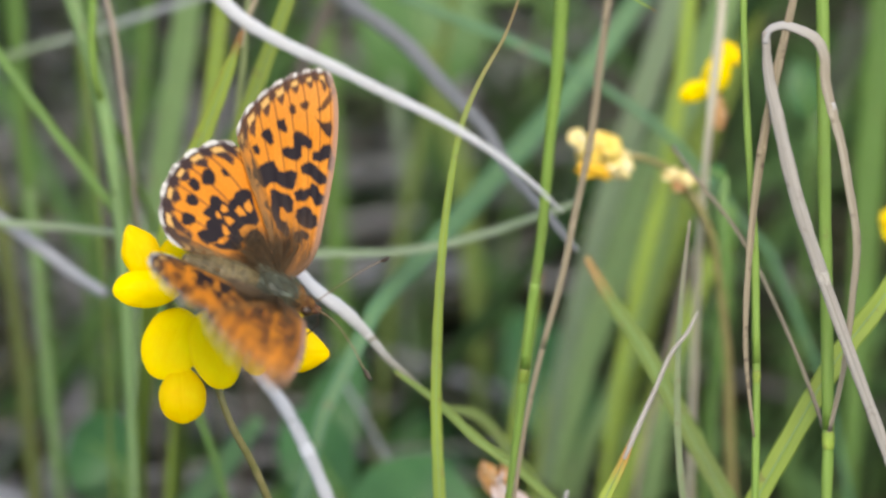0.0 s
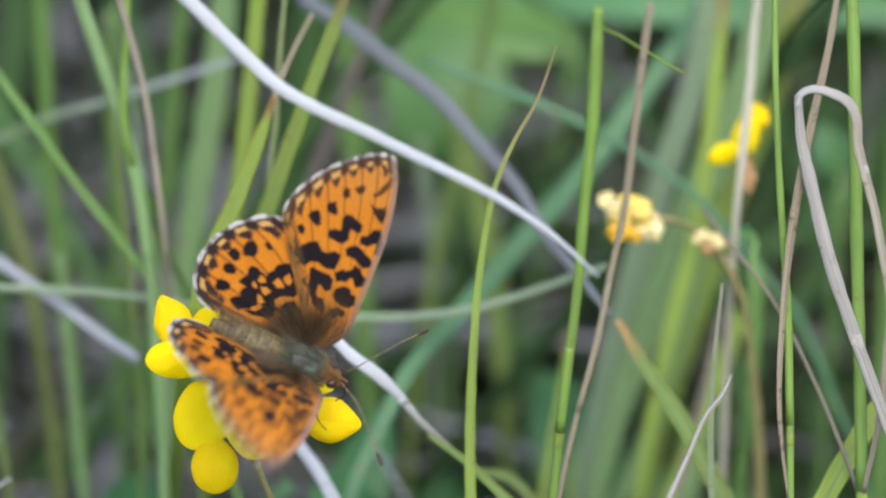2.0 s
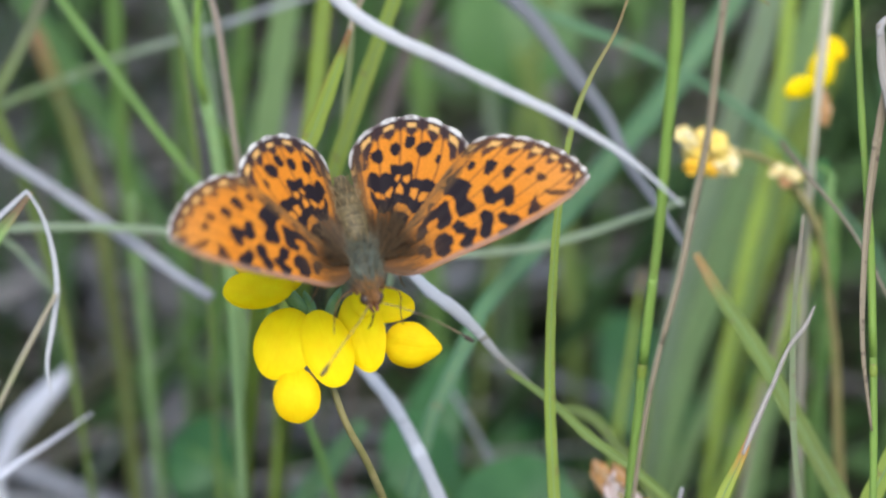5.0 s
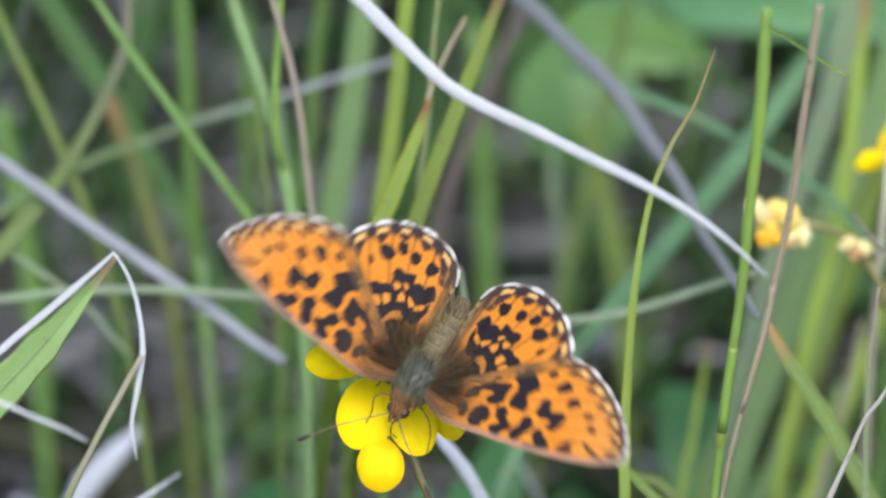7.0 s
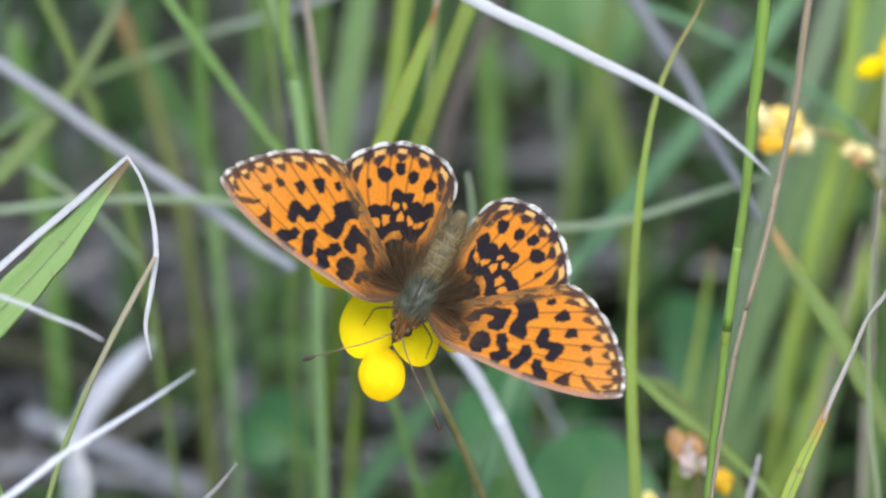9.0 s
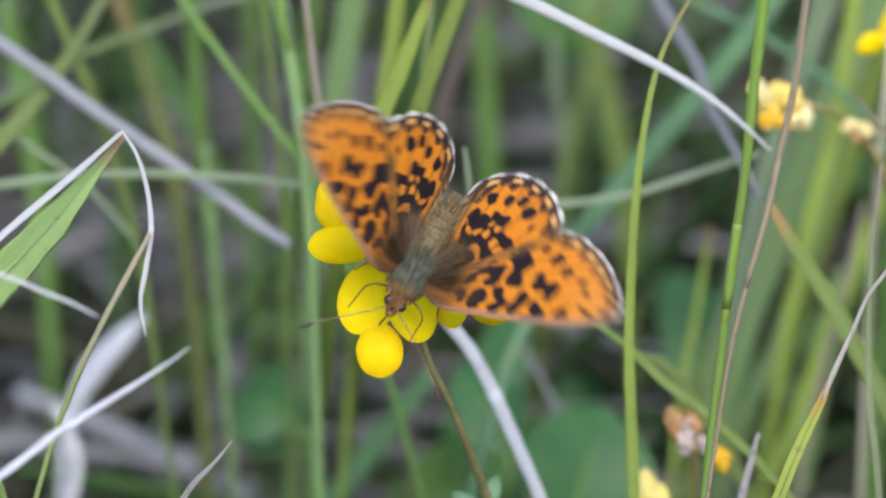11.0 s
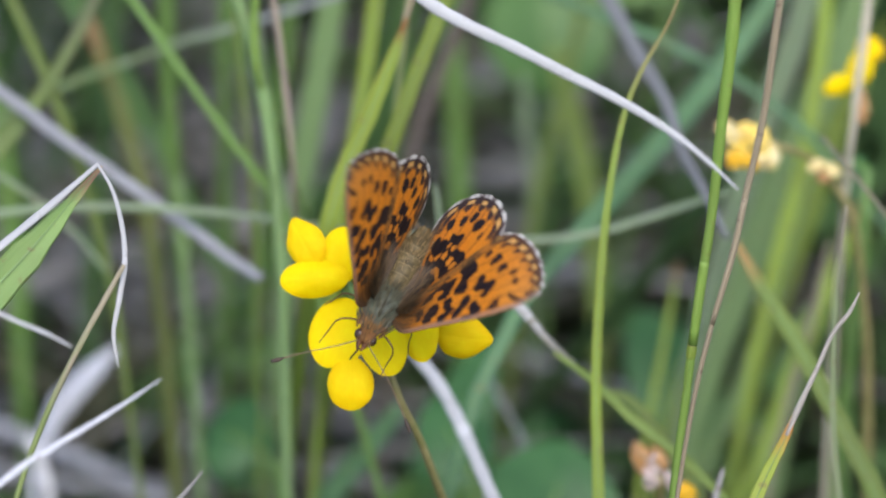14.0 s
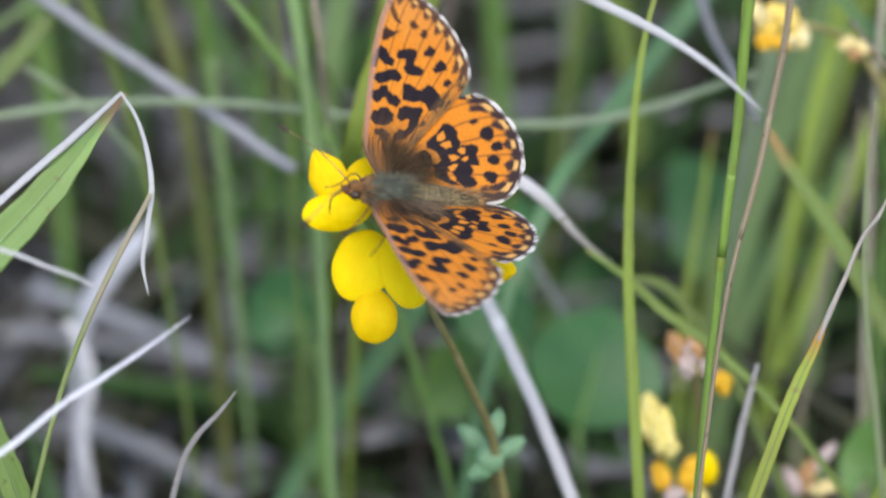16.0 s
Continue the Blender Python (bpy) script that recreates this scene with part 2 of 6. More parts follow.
def wing_mat():
    """Scales on a wing: the pattern is stored on the mesh, the grain is added here."""
    m, nt, p, tr = shader("wing_scales", 0.6, 0.15)
    att = nt.nodes.new("ShaderNodeVertexColor")
    att.layer_name = "pattern"
    obj = nt.nodes.new("ShaderNodeTexCoord").outputs["Object"]
    n = noise_node(nt, obj, 5000.0, 3)
    g = nt.nodes.new("ShaderNodeMapRange")
    g.inputs[1].default_value, g.inputs[2].default_value, g.inputs[3].default_value, g.inputs[4].default_value = 0.3, 0.7, 0.86, 1.12
    nt.links.new(n, g.inputs[0])
    hs = nt.nodes.new("ShaderNodeHueSaturation")
    nt.links.new(g.outputs[0], hs.inputs["Value"])
    nt.links.new(att.outputs[0], hs.inputs["Color"])
    nt.links.new(hs.outputs[0], p.inputs["Base Color"])
    nt.links.new(hs.outputs[0], tr.inputs[0])
    p.inputs["Specular IOR Level"].default_value = 0.15
    b = nt.nodes.new("ShaderNodeBump")
    b.inputs["Strength"].default_value, b.inputs["Distance"].default_value = 0.25, 0.0001
    nt.links.new(n, b.inputs["Height"])
    nt.links.new(b.outputs[0], p.inputs["Normal"])
    return m


def hair_mat(name, dark, light):
    """Hairs of mixed shades, one shade to a hair."""
    m, nt, p, tr = shader(name, 0.6, 0.0)
    geo = nt.nodes.new("ShaderNodeNewGeometry")
    col = blend(nt, geo.outputs["Random Per Island"], dark, light)
    nt.links.new(col, p.inputs["Base Color"])
    return m


def ring_mat():
    """Abdomen: olive plates, each with a dark front and a pale rear edge."""
    m, nt, p, tr = shader("ringed_abdomen", 0.6, 0.0)
    uv = nt.nodes.new("ShaderNodeUVMap")
    sep = nt.nodes.new("ShaderNodeSeparateXYZ")
    nt.links.new(uv.outputs[0], sep.inputs[0])
    obj = nt.nodes.new("ShaderNodeTexCoord").outputs["Object"]
    n = noise_node(nt, obj, 1500.0, 4)
    wob = nt.nodes.new("ShaderNodeMath")
    wob.operation = "MULTIPLY_ADD"
    wob.inputs[1].default_value = 0.06
    nt.links.new(n, wob.inputs[0])
    nt.links.new(sep.outputs[1], wob.inputs[2])
    mul = nt.nodes.new("ShaderNodeMath")
    mul.operation = "MULTIPLY"
    mul.inputs[1].default_value = 7.12
    nt.links.new(wob.outputs[0], mul.inputs[0])
    fr = nt.nodes.new("ShaderNodeMath")
    fr.operation = "FRACT"
    nt.links.new(mul.outputs[0], fr.inputs[0])
    plate = blend(nt, ramp(nt, n, 0.35, 0.65), (0.058, 0.044, 0.018), (0.15, 0.112, 0.046))
    inv = nt.nodes.new("ShaderNodeMath")
    inv.operation = "SUBTRACT"
    inv.inputs[0].default_value = 1.0
    nt.links.new(ramp(nt, fr.outputs[0], 0.0, 0.3), inv.inputs[1])
    half = nt.nodes.new("ShaderNodeMath")
    half.operation = "MULTIPLY"
    half.inputs[1].default_value = 0.45
    nt.links.new(inv.outputs[0], half.inputs[0])
    col = blend(nt, half.outputs[0], plate, (0.05, 0.038, 0.018))
    col = blend(nt, ramp(nt, fr.outputs[0], 0.84, 0.95), col, (0.165, 0.125, 0.06))
    nt.links.new(col, p.inputs["Base Color"])
    b = nt.nodes.new("ShaderNodeBump")
    b.inputs["Strength"].default_value, b.inputs["Distance"].default_value = 0.4, 0.0002
    nt.links.new(n, b.inputs["Height"])
    nt.links.new(b.outputs[0], p.inputs["Normal"])
    return m


YELLOW = petal_mat("yellow_petal", (0.98, 0.70, 0.001), (0.99, 0.775, 0.003), (0.92, 0.58, 0.0))
ORANGE = petal_mat("orange_yellow_petal", (0.97, 0.63, 0.003), (0.98, 0.71, 0.006), (0.88, 0.48, 0.0))
FADED = petal_mat("faded_petal", (0.88, 0.70, 0.22), (0.90, 0.84, 0.62), (0.80, 0.45, 0.06))
PALE = petal_mat("butter_yellow_petal", (0.93, 0.66, 0.10), (0.94, 0.78, 0.30), (0.88, 0.50, 0.04))
AMBER = petal_mat("amber_petal", (0.86, 0.46, 0.02), (0.90, 0.62, 0.08), (0.70, 0.30, 0.02))
WITHERED = petal_mat("withered_petal", (0.50, 0.24, 0.07), (0.62, 0.44, 0.26), (0.28, 0.11, 0.03))
BUTTER = petal_mat("pale_butter_petal", (0.84, 0.70, 0.18), (0.88, 0.80, 0.36), (0.74, 0.55, 0.10))
BLUSH = petal_mat("pinkish_white_petal", (0.58, 0.44, 0.38), (0.72, 0.64, 0.60), (0.48, 0.26, 0.16))
BUD = plain_mat("bluish_green_bud", (0.11, 0.23, 0.11), (0.19, 0.32, 0.17))
CALYX = plain_mat("green_calyx", (0.10, 0.20, 0.05), (0.18, 0.28, 0.09))
STALK = plain_mat("brown_green_stalk", (0.21, 0.19, 0.065), (0.33, 0.27, 0.115))
LEAF = plain_mat("broad_leaf_green", (0.035, 0.125, 0.035), (0.08, 0.205, 0.065), 130.0, 0.45, 0.25)
LEAF2 = plain_mat("light_leaf_green", (0.12, 0.25, 0.055), (0.18, 0.32, 0.085), 150.0, 0.45, 0.25)
LEAF3 = plain_mat("mid_leaf_green", (0.068, 0.165, 0.037), (0.105, 0.215, 0.055), 150.0, 0.45, 0.25)
TEAL_LEAF = plain_mat("pale_bluish_leaf", (0.13, 0.30, 0.12), (0.19, 0.37, 0.17), 130.0, 0.45, 0.25)
WING = wing_mat()
THORAX = plain_mat("grey_green_thorax", (0.014, 0.016, 0.010), (0.13, 0.15, 0.105), 1100.0, 0.5)
THORAX_FUR = hair_mat("grey_olive_fur", (0.03, 0.03, 0.02), (0.15, 0.14, 0.085))
ABDOMEN = ring_mat()
FUR = hair_mat("tawny_fur", (0.10, 0.065, 0.026), (0.36, 0.25, 0.115))
HAIR = hair_mat("wing_hair", (0.012, 0.009, 0.007), (0.15, 0.092, 0.042))
RUST = plain_mat("rust_brown_head", (0.06, 0.02, 0.007), (0.19, 0.07, 0.02), 2500.0, 0.6)
RUST_FUR = hair_mat("rust_fur", (0.055, 0.024, 0.010), (0.40, 0.19, 0.055))
LEG = plain_mat("brown_leg", (0.10, 0.045, 0.014), (0.24, 0.12, 0.04), 2500.0, 0.5)
EYE = plain_mat("dark_eye", (0.03, 0.018, 0.012), (0.06, 0.035, 0.02), 3000.0, 0.25)
ANTENNA = plain_mat("brown_antenna", (0.10, 0.06, 0.03), (0.26, 0.18, 0.10), 3000.0, 0.5)
CLUB = plain_mat("dark_antenna_club", (0.03, 0.02, 0.015), (0.08, 0.05, 0.03), 3000.0, 0.5)
SOIL = soil_mat()


# ---------------------------------------------------------------- mesh helpers
def add_mesh(name, verts, faces, mat, parent=None, label="", uvs=None, smooth=True):
    me = bpy.data.meshes.new(name)
    me.from_pydata(verts, [], faces)
    if smooth:
        me.polygons.foreach_set("use_smooth", [True] * len(me.polygons))
    if uvs is not None:
        lay = me.uv_layers.new(name="UVMap")
        idx = np.empty(len(me.loops), dtype=np.int32)
        me.loops.foreach_get("vertex_index", idx)
        lay.data.foreach_set("uv", np.asarray(uvs, dtype=np.float32)[idx].ravel())
    me.materials.append(mat)
    ob = new(name, me)
    if parent:
        ob.parent = parent
    if label:
        tagged(ob, label)
    return ob


def glide(pts, vals, per):
    """A smooth line through unevenly spaced points, with values carried along."""
    n, out, ov = len(pts), [], []
    gap = [max((pts[i + 1] - pts[i]).length, 1e-9) for i in range(n - 1)]
    slope = [(pts[i + 1] - pts[i]) / gap[i] for i in range(n - 1)]
    tan = [slope[0]] + [(slope[i - 1] * gap[i] + slope[i] * gap[i - 1]) / (gap[i - 1] + gap[i]) for i in range(1, n - 1)] + [slope[-1]]
    for i in range(n - 1):
        for k in range(per + (i == n - 2)):
            t, g = k / per, gap[i]
            a, b, c, d = 2 * t ** 3 - 3 * t * t + 1, t ** 3 - 2 * t * t + t, -2 * t ** 3 + 3 * t * t, t ** 3 - t * t
            out.append(pts[i] * a + tan[i] * (b * g) + pts[i + 1] * c + tan[i + 1] * (d * g))
            ov.append(vals[i] * (1 - t) + vals[i + 1] * t)
    return out, ov


def sweep(pts, widths, flat, around=8, per=4, fold=0.0, twist=0.0, wobble=0.0):
    """A bent, tapering rod of flattened section: vertices, faces and UVs (across, along)."""
    pts, widths = glide([Vector(p) for p in pts], widths, per)
    n = len(pts)
    verts, faces, uvs = [], [], []
    for i in range(n):
        d = (pts[min(i + 1, n - 1)] - pts[max(i - 1, 0)]).normalized()
        side = d.cross(TOWARD)
        side = side.normalized() if side.length > 0.05 else Vector((1, 0, 0))
        nor = side.cross(d).normalized()
        a = twist * (0.4 + i / n)
        side, nor = side * math.cos(a) + nor * math.sin(a), nor * math.cos(a) - side * math.sin(a)
        w = widths[i] * 0.5 * (1 + wobble * math.sin(i * 1.7) * 0.12)
        for k in range(around):
            th = 2 * math.pi * k / around
            x, y = math.cos(th), math.sin(th) * flat + fold * (abs(math.cos(th)) - 0.4)
            verts.append(pts[i] + (side * x + nor * y) * w)
            uvs.append((abs(1 - 2 * k / around), i / (n - 1)))
    for i in range(n - 1):
        for k in range(around):
            a, b = i * around + k, i * around + (k + 1) % around
            faces.append((a, b, b + around, a + around))
    faces.append(tuple(range(around - 1, -1, -1)))
    faces.append(tuple((n - 1) * around + k for k in range(around)))
    return verts, faces, uvs


KINDS = {"grass_blade": ("grass_plant", "leaf_blade", "grass plant"), "grass_leaf": ("grass_plant", "leaf_blade", "grass plant"), "grass_stem": ("grass_plant", "stem", "grass plant"),
         "straw": ("straw", "stalk", "straw"), "twig": ("twig", "stalk", "twig")}


def blade(kind, mat, pts, widths, label, node=None):
    """One grass plant or straw through points in millimetres, tip first."""
    name, inner, cat = KINDS[kind]
    flat, fold = {"grass_blade": (0.12, 0.35), "grass_leaf": (0.12, 0.45), "grass_stem": (0.9, 0.0), "twig": (0.9, 0.0), "straw": (0.42, 0.15)}[kind]
    pts = [Vector(p) * MM for p in pts]
    c = pts[-1]
    pts = [p - c for p in pts]
    w = [x * MM for x in widths]
    turn = rng.uniform(-0.35, 0.35)
    v, f, uv = sweep(pts, w, flat, 10, 6, fold, turn, 0.4)
    ob = new(name)
    add_mesh(inner, v, f, MATS[mat], ob, "", uv)
    ob.location = c
    tagged(ob, label, cat, "dry straws in the meadow" if inner == "stalk" else "grass of the meadow")
    if inner == "leaf_blade":
        v, f, uv = sweep(pts, [0.10 * x for x in w], 1.4, 6, 6, 0.0, turn)
        lift = TOWARD * 0.00003
        add_mesh("midrib", [p + lift for p in v], f, MATS["pale"], ob, "", uv)
    if inner == "stem" and node is None:
        i = len(pts) // 2
        v, f, uv = sweep(pts[i - 1:i + 2], [w[i - 1] * 0.95, w[i] * 1.08, w[i + 1] * 0.95], 0.95, 10, 5)
        add_mesh("leaf_sheath", v, f, MATS[mat], ob, "", uv)
    if inner == "stalk":
        i = len(pts) // 2
        p, d, k = pts[i], (pts[i + 1] - pts[i - 1]).normalized(), w[i]
        v, f, uv = sweep([p - d * k * 0.9, p - d * k * 0.2, p + d * k * 0.2, p + d * k * 0.9], [k * 0.9, k * 1.06, k * 1.06, k * 0.9], flat, 10, 3, fold, turn)
        add_mesh("joint", v, f, MATS[mat], ob, "", uv)
    if node is not None:
        p, d, k = pts[node], (pts[node + 1] - pts[node - 1]).normalized(), w[node]
        v, f, uv = sweep([p - d * k * 0.8, p - d * k * 0.3, p + d * k * 0.3, p + d * k * 0.8], [k * 0.98, k * 1.12, k * 1.1, k * 0.98], 0.95, 10, 3)
        add_mesh("stem_node", v, f, MATS["lime"], ob, "pale yellow-green stem node", uv)
        q, e = pts[node - 1], pts[node - 2]
        v, f, uv = sweep([e.lerp(q, 0.7), q, p.lerp(q, 0.1)], [k * 1.06, k * 1.1, k * 1.06], 0.95, 10, 4)
        add_mesh("leaf_sheath", v, f, MATS[mat], ob, "", uv)
    return ob


# ---------------------------------------------------------------- ground and far meadow
def ground():
    verts, faces = [], []
    xs = [-400, -60, -8, -2.0] + [i * 0.05 - 1.0 for i in range(41)] + [2.0, 8, 60, 400]
    for y in xs:
        for x in xs:
            near = math.hypot(x, y) < 1.5
            verts.append((x, y, 0.006 * noise.noise(Vector((x * 9, y * 9, 0))) - 0.004 if near else -0.004))
    n = len(xs)
    for j in range(n - 1):
        for i in range(n - 1):
            a = j * n + i
            faces.append((a, a + 1, a + n + 1, a + n))
    tagged(add_mesh("ground", verts, faces, SOIL), "dark soil between the grass roots, deepened for shade", "ground", kind="structure")


def tuft(name, mat, count, area, height, width, lean, seed, label, keep=None):
    """Uncountable far grass: many small bent blades in one mesh."""
    r = random.Random(seed)
    verts, faces, uvs = [], [], []
    while count > 0:
        x, y = r.uniform(area[0], area[1]), r.uniform(area[2], area[3])
        if keep and not keep(x, y, r):
            continue
        count -= 1
        h, w, a, l = r.uniform(*height), r.uniform(*width), r.uniform(0, 2 * math.pi), r.uniform(*lean)
        tip = Vector((x + math.cos(a) * h * l, y + math.sin(a) * h * l, h * (1 - 0.35 * l)))
        mid = Vector((x, y, 0)).lerp(tip, 0.5) + Vector((0, 0, h * 0.16 * min(l, 1.0)))
        v, f, uv = sweep([tip, mid, Vector((x, y, -0.003))], [w * 0.15, w, w * 0.8], 0.15, 4, 3, 0.3, r.uniform(-0.9, 0.9))
        o = len(verts)
        verts += v
        uvs += uv
        faces += [tuple(q + o for q in g) for g in f]
    ob = add_mesh(name, verts, faces, mat, None, label, uvs)
    tagged(ob, category="grass", kind="stuff")
    return ob


ground()


def clear_view(x, y, r):
    # nothing tall grows between the lens and the flower
    if 0.006 < x < 0.032 and y < 0.4 and r.random() < 0.9:
        return False    # a dark hollow in the sward
    return y > 0.10 or abs(x) > 0.10 + 0.1 * r.random()


tuft("far_grass", FILL["green"], 1900, (-0.45, 0.45, 0.11, 0.75), (0.08, 0.28), (0.0008, 0.0030), (0.1, 0.8), 1, "dense green meadow grass behind the flower", clear_view)
tuft("far_straw", FILL["straw"], 280, (-0.40, 0.40, 0.12, 0.6), (0.05, 0.20), (0.0006, 0.0022), (0.2, 1.3), 2, "dry straws between the green meadow grass", clear_view)
tuft("litter", FILL["litter"], 2200, (-0.35, 0.35, -0.02, 0.5), (0.02, 0.08), (0.001, 0.004), (0.9, 1.8), 3, "dead grass lying on the soil, coloured dark for shade")
tuft("pale_litter", FILL["pale"], 420, (-0.085, -0.014, 0.10, 0.22), (0.02, 0.07), (0.0010, 0.0032), (1.0, 1.9), 12, "pale dry straws lying on the soil")
tuft("low_grass", FILL["green"], 1400, (-0.35, 0.35, 0.02, 0.55), (0.015, 0.06), (0.002, 0.006), (0.5, 1.5), 9, "short green shoots covering the soil",
     lambda x, y, r: x > -0.005 or r.random() < 0.25)
tuft("outer_grass", FILL["green"], 15000, (-2.4, 2.4, -2.2, 2.8), (0.06, 0.22), (0.004, 0.010), (0.2, 1.1), 4, "meadow grass all around",
     lambda x, y, r: (y > 0.7 or abs(x) > 0.42 or y < -0.7) and math.hypot(x, y) < 2.6 and r.random() < 1.4 - math.hypot(x, y) / 2.2)
tuft("short_grass", FILL["green"], 1600, (-0.45, 0.45, -0.72, -0.04), (0.02, 0.055), (0.002, 0.006), (0.4, 1.4), 12, "short meadow grass in front of the flower")

# ---------------------------------------------------------------- grass, straws and stems that can be told apart
blade("grass_blade", "hooked", [(21.7, 23.0, 114.9), (21.4, 22.7, 114.1), (20.1, 21.6, 110.7), (18.4, 20.5, 107.9), (17.1, 19.4, 105.1), (16.2, 18.3, 101.3), (15.6, 17.2, 97.0), (15.2, 16.0, 91.7), (15.0, 14.9, 86.4), (15.0, 13.8, 81.6), (15.2, 12.7, 77.2), (18.4, -2.1, -1.5)], [0.07, 0.14, 0.22, 0.32, 0.42, 0.5, 0.6, 0.7, 0.8, 0.88, 0.92, 0.85], "slender yellow-green grass blade with a thin browned tip")
blade("grass_stem", "stemgreen", [(24.0, -0.3, 127.6), (23.9, -0.7, 124.6), (23.7, -1.3, 119.6), (23.1, -1.9, 112.2), (22.6, -2.5, 105.2), (22.0, -3.1, 100.0), (21.4, -3.6, 94.3), (21.0, -4.2, 89.9), (20.6, -4.7, 86.4), (18.0, -19.5, -1.5)], [0.7, 1.0, 0.98, 0.84, 0.76, 0.72, 0.7, 0.68, 0.66, 0.6], "upright round green grass stem with a pale node", node=6)
blade("grass_stem", "drybrown", [(27.7, -2.0, 128.6), (27.3, -2.5, 125.4), (26.7, -3.3, 120.0), (26.0, -4.1, 113.6), (24.9, -4.8, 107.7), (24.1, -5.6, 103.5), (22.7, -6.3, 97.9), (21.7, -7.0, 93.2), (20.9, -7.7, 87.9), (14.8, -22.6, -1.5)], [0.55, 0.6, 0.6, 0.56, 0.52, 0.48, 0.42, 0.38, 0.36, 0.3], "dry brown grass stem leaning over a green one")
blade("straw", "straw", [(-10.2, 3.1, 131.7), (-5.2, 1.0, 127.2), (-2.1, -0.3, 124.4), (1.1, -1.6, 121.8), (3.6, -2.9, 120.8), (7.3, -4.2, 119.5), (11.4, -5.4, 117.8), (14.7, -6.7, 116.6), (17.5, -7.9, 115.4), (20.0, -9.2, 114.1), (21.9, -10.4, 112.9), (23.9, -11.6, 111.4)], [1.1, 1.08, 1.05, 1.0, 0.95, 0.88, 0.8, 0.72, 0.62, 0.5, 0.34, 0.15], "long bleached grey straw lying across the stems")
blade("straw", "greystraw", [(-53.1, 57.6, 101.9), (-37.5, 54.0, 91.9), (-33.6, 53.1, 89.4), (-29.8, 52.0, 86.8), (-25.9, 50.8, 84.5), (-22.0, 49.4, 82.2), (-18.1, 47.9, 79.9), (-15.2, 46.2, 78.3), (-12.6, 44.4, 77.4)], [1.15, 1.12, 1.1, 1.1, 1.08, 1.08, 1.08, 1.05, 0.95], "old grey straw with a broken blunt end")
blade("straw", "crooked", [(2.5, 22.0, 92.3), (3.7, 21.8, 91.0), (5.7, 21.4, 88.9), (7.7, 21.1, 87.4), (9.7, 20.8, 85.3), (11.0, 20.5, 83.7), (13.3, 20.3, 81.5), (14.7, 20.2, 80.2), (16.9, 20.0, 78.1)], [0.5, 0.8, 1.0, 1.1, 0.75, 0.62, 0.42, 0.38, 0.34], "crooked white straw with a dark knot behind the flower head")
blade("grass_leaf", "olive", [(11.7, 19.9, 82.7), (14.9, 19.3, 80.5), (18.1, 18.6, 77.5), (21.8, 17.9, 74.8), (25.5, 17.0, 71.4), (29.2, 15.9, 67.3), (58.9, 7.5, -1.5)], [0.33, 0.67, 0.84, 0.8, 0.72, 0.63, 0.57], "soft olive green leaf bent over a straw")
blade("straw", "straw", [(-1.3, 32.3, 78.9), (0.3, 30.4, 77.6), (2.6, 27.7, 75.7), (4.6, 25.0, 72.9), (6.3, 22.1, 70.1), (7.8, 19.1, 67.8), (24.5, 9.3, -1.5)], [0.7, 0.95, 1.08, 1.12, 1.1, 1.05, 0.95], "curved white straw standing below the flower")
blade("straw", "paleg", [(2.0, 36.0, 90.2), (2.3, 35.3, 88.6), (2.5, 34.6, 85.9), (2.2, 33.9, 82.6), (1.4, 33.2, 79.0), (1.0, 32.5, 77.3), (-1.3, 32.2, 78.9)], [0.25, 0.42, 0.45, 0.45, 0.45, 0.45, 0.4], "short pale straw end behind the butterfly")
blade("twig", "warmstraw", [(34.5, 2.2, 96.7), (33.7, 1.6, 95.2), (32.8, 1.3, 94.1), (31.3, 0.2, 91.0), (29.8, -0.9, 87.8), (29.1, -1.5, 86.2)], [0.12, 0.36, 0.32, 0.36, 0.48, 0.36], "thin dry brown shoot with a hooked pale tip")
blade("grass_blade", "branch", [(29.8, -0.9, 87.9), (29.0, -1.6, 86.0), (27.8, -2.4, 83.6), (26.7, -3.3, 81.2), (7.0, -18.3, -1.5)], [0.32, 0.68, 0.96, 1.08, 0.97], "yellow-green shoot with an orange-brown end")
blade("grass_blade", "thinblade", [(34.5, 16.0, 97.8), (33.9, 14.3, 91.9), (33.7, 12.4, 85.5), (33.9, 10.7, 79.9), (34.5, 9.1, 74.7), (39.3, -3.4, -1.5)], [0.2, 0.41, 0.49, 0.54, 0.58, 0.52], "thin grey-green grass blade with a dry tip")
blade("grass_stem", "stemgreen", [(37.9, 17.2, 126.3), (38.0, 13.8, 115.8), (38.4, 11.2, 107.7), (39.0, 8.6, 99.6), (39.3, 5.4, 89.7), (39.3, 2.0, 79.0), (38.1, -14.7, -1.5)], [0.48, 0.52, 0.56, 0.6, 0.6, 0.6, 0.54], "slim green grass stem with a node", node=4)
blade("straw", "drybrown", [(42.6, 13.6, 124.3), (41.8, 12.0, 119.4), (40.5, 10.4, 113.4), (39.4, 9.3, 106.9), (38.6, 7.5, 99.2), (38.4, 5.0, 91.9), (39.1, 3.1, 85.7)], [0.45, 0.6, 0.7, 0.72, 0.54, 0.41, 0.2], "dry brown leaf sheath beside a green stem")
blade("grass_blade", "lime", [(31.3, 12.0, 117.0), (30.3, 12.0, 117.6), (29.0, 11.0, 118.8), (27.3, 8.0, 121.0), (25.7, 4.0, 123.6), (24.7, 1.0, 125.3), (24.0, -1.0, 126.6)], [0.1, 0.18, 0.24, 0.28, 0.3, 0.3, 0.3], "narrow yellow-green leaf arching from a stem")
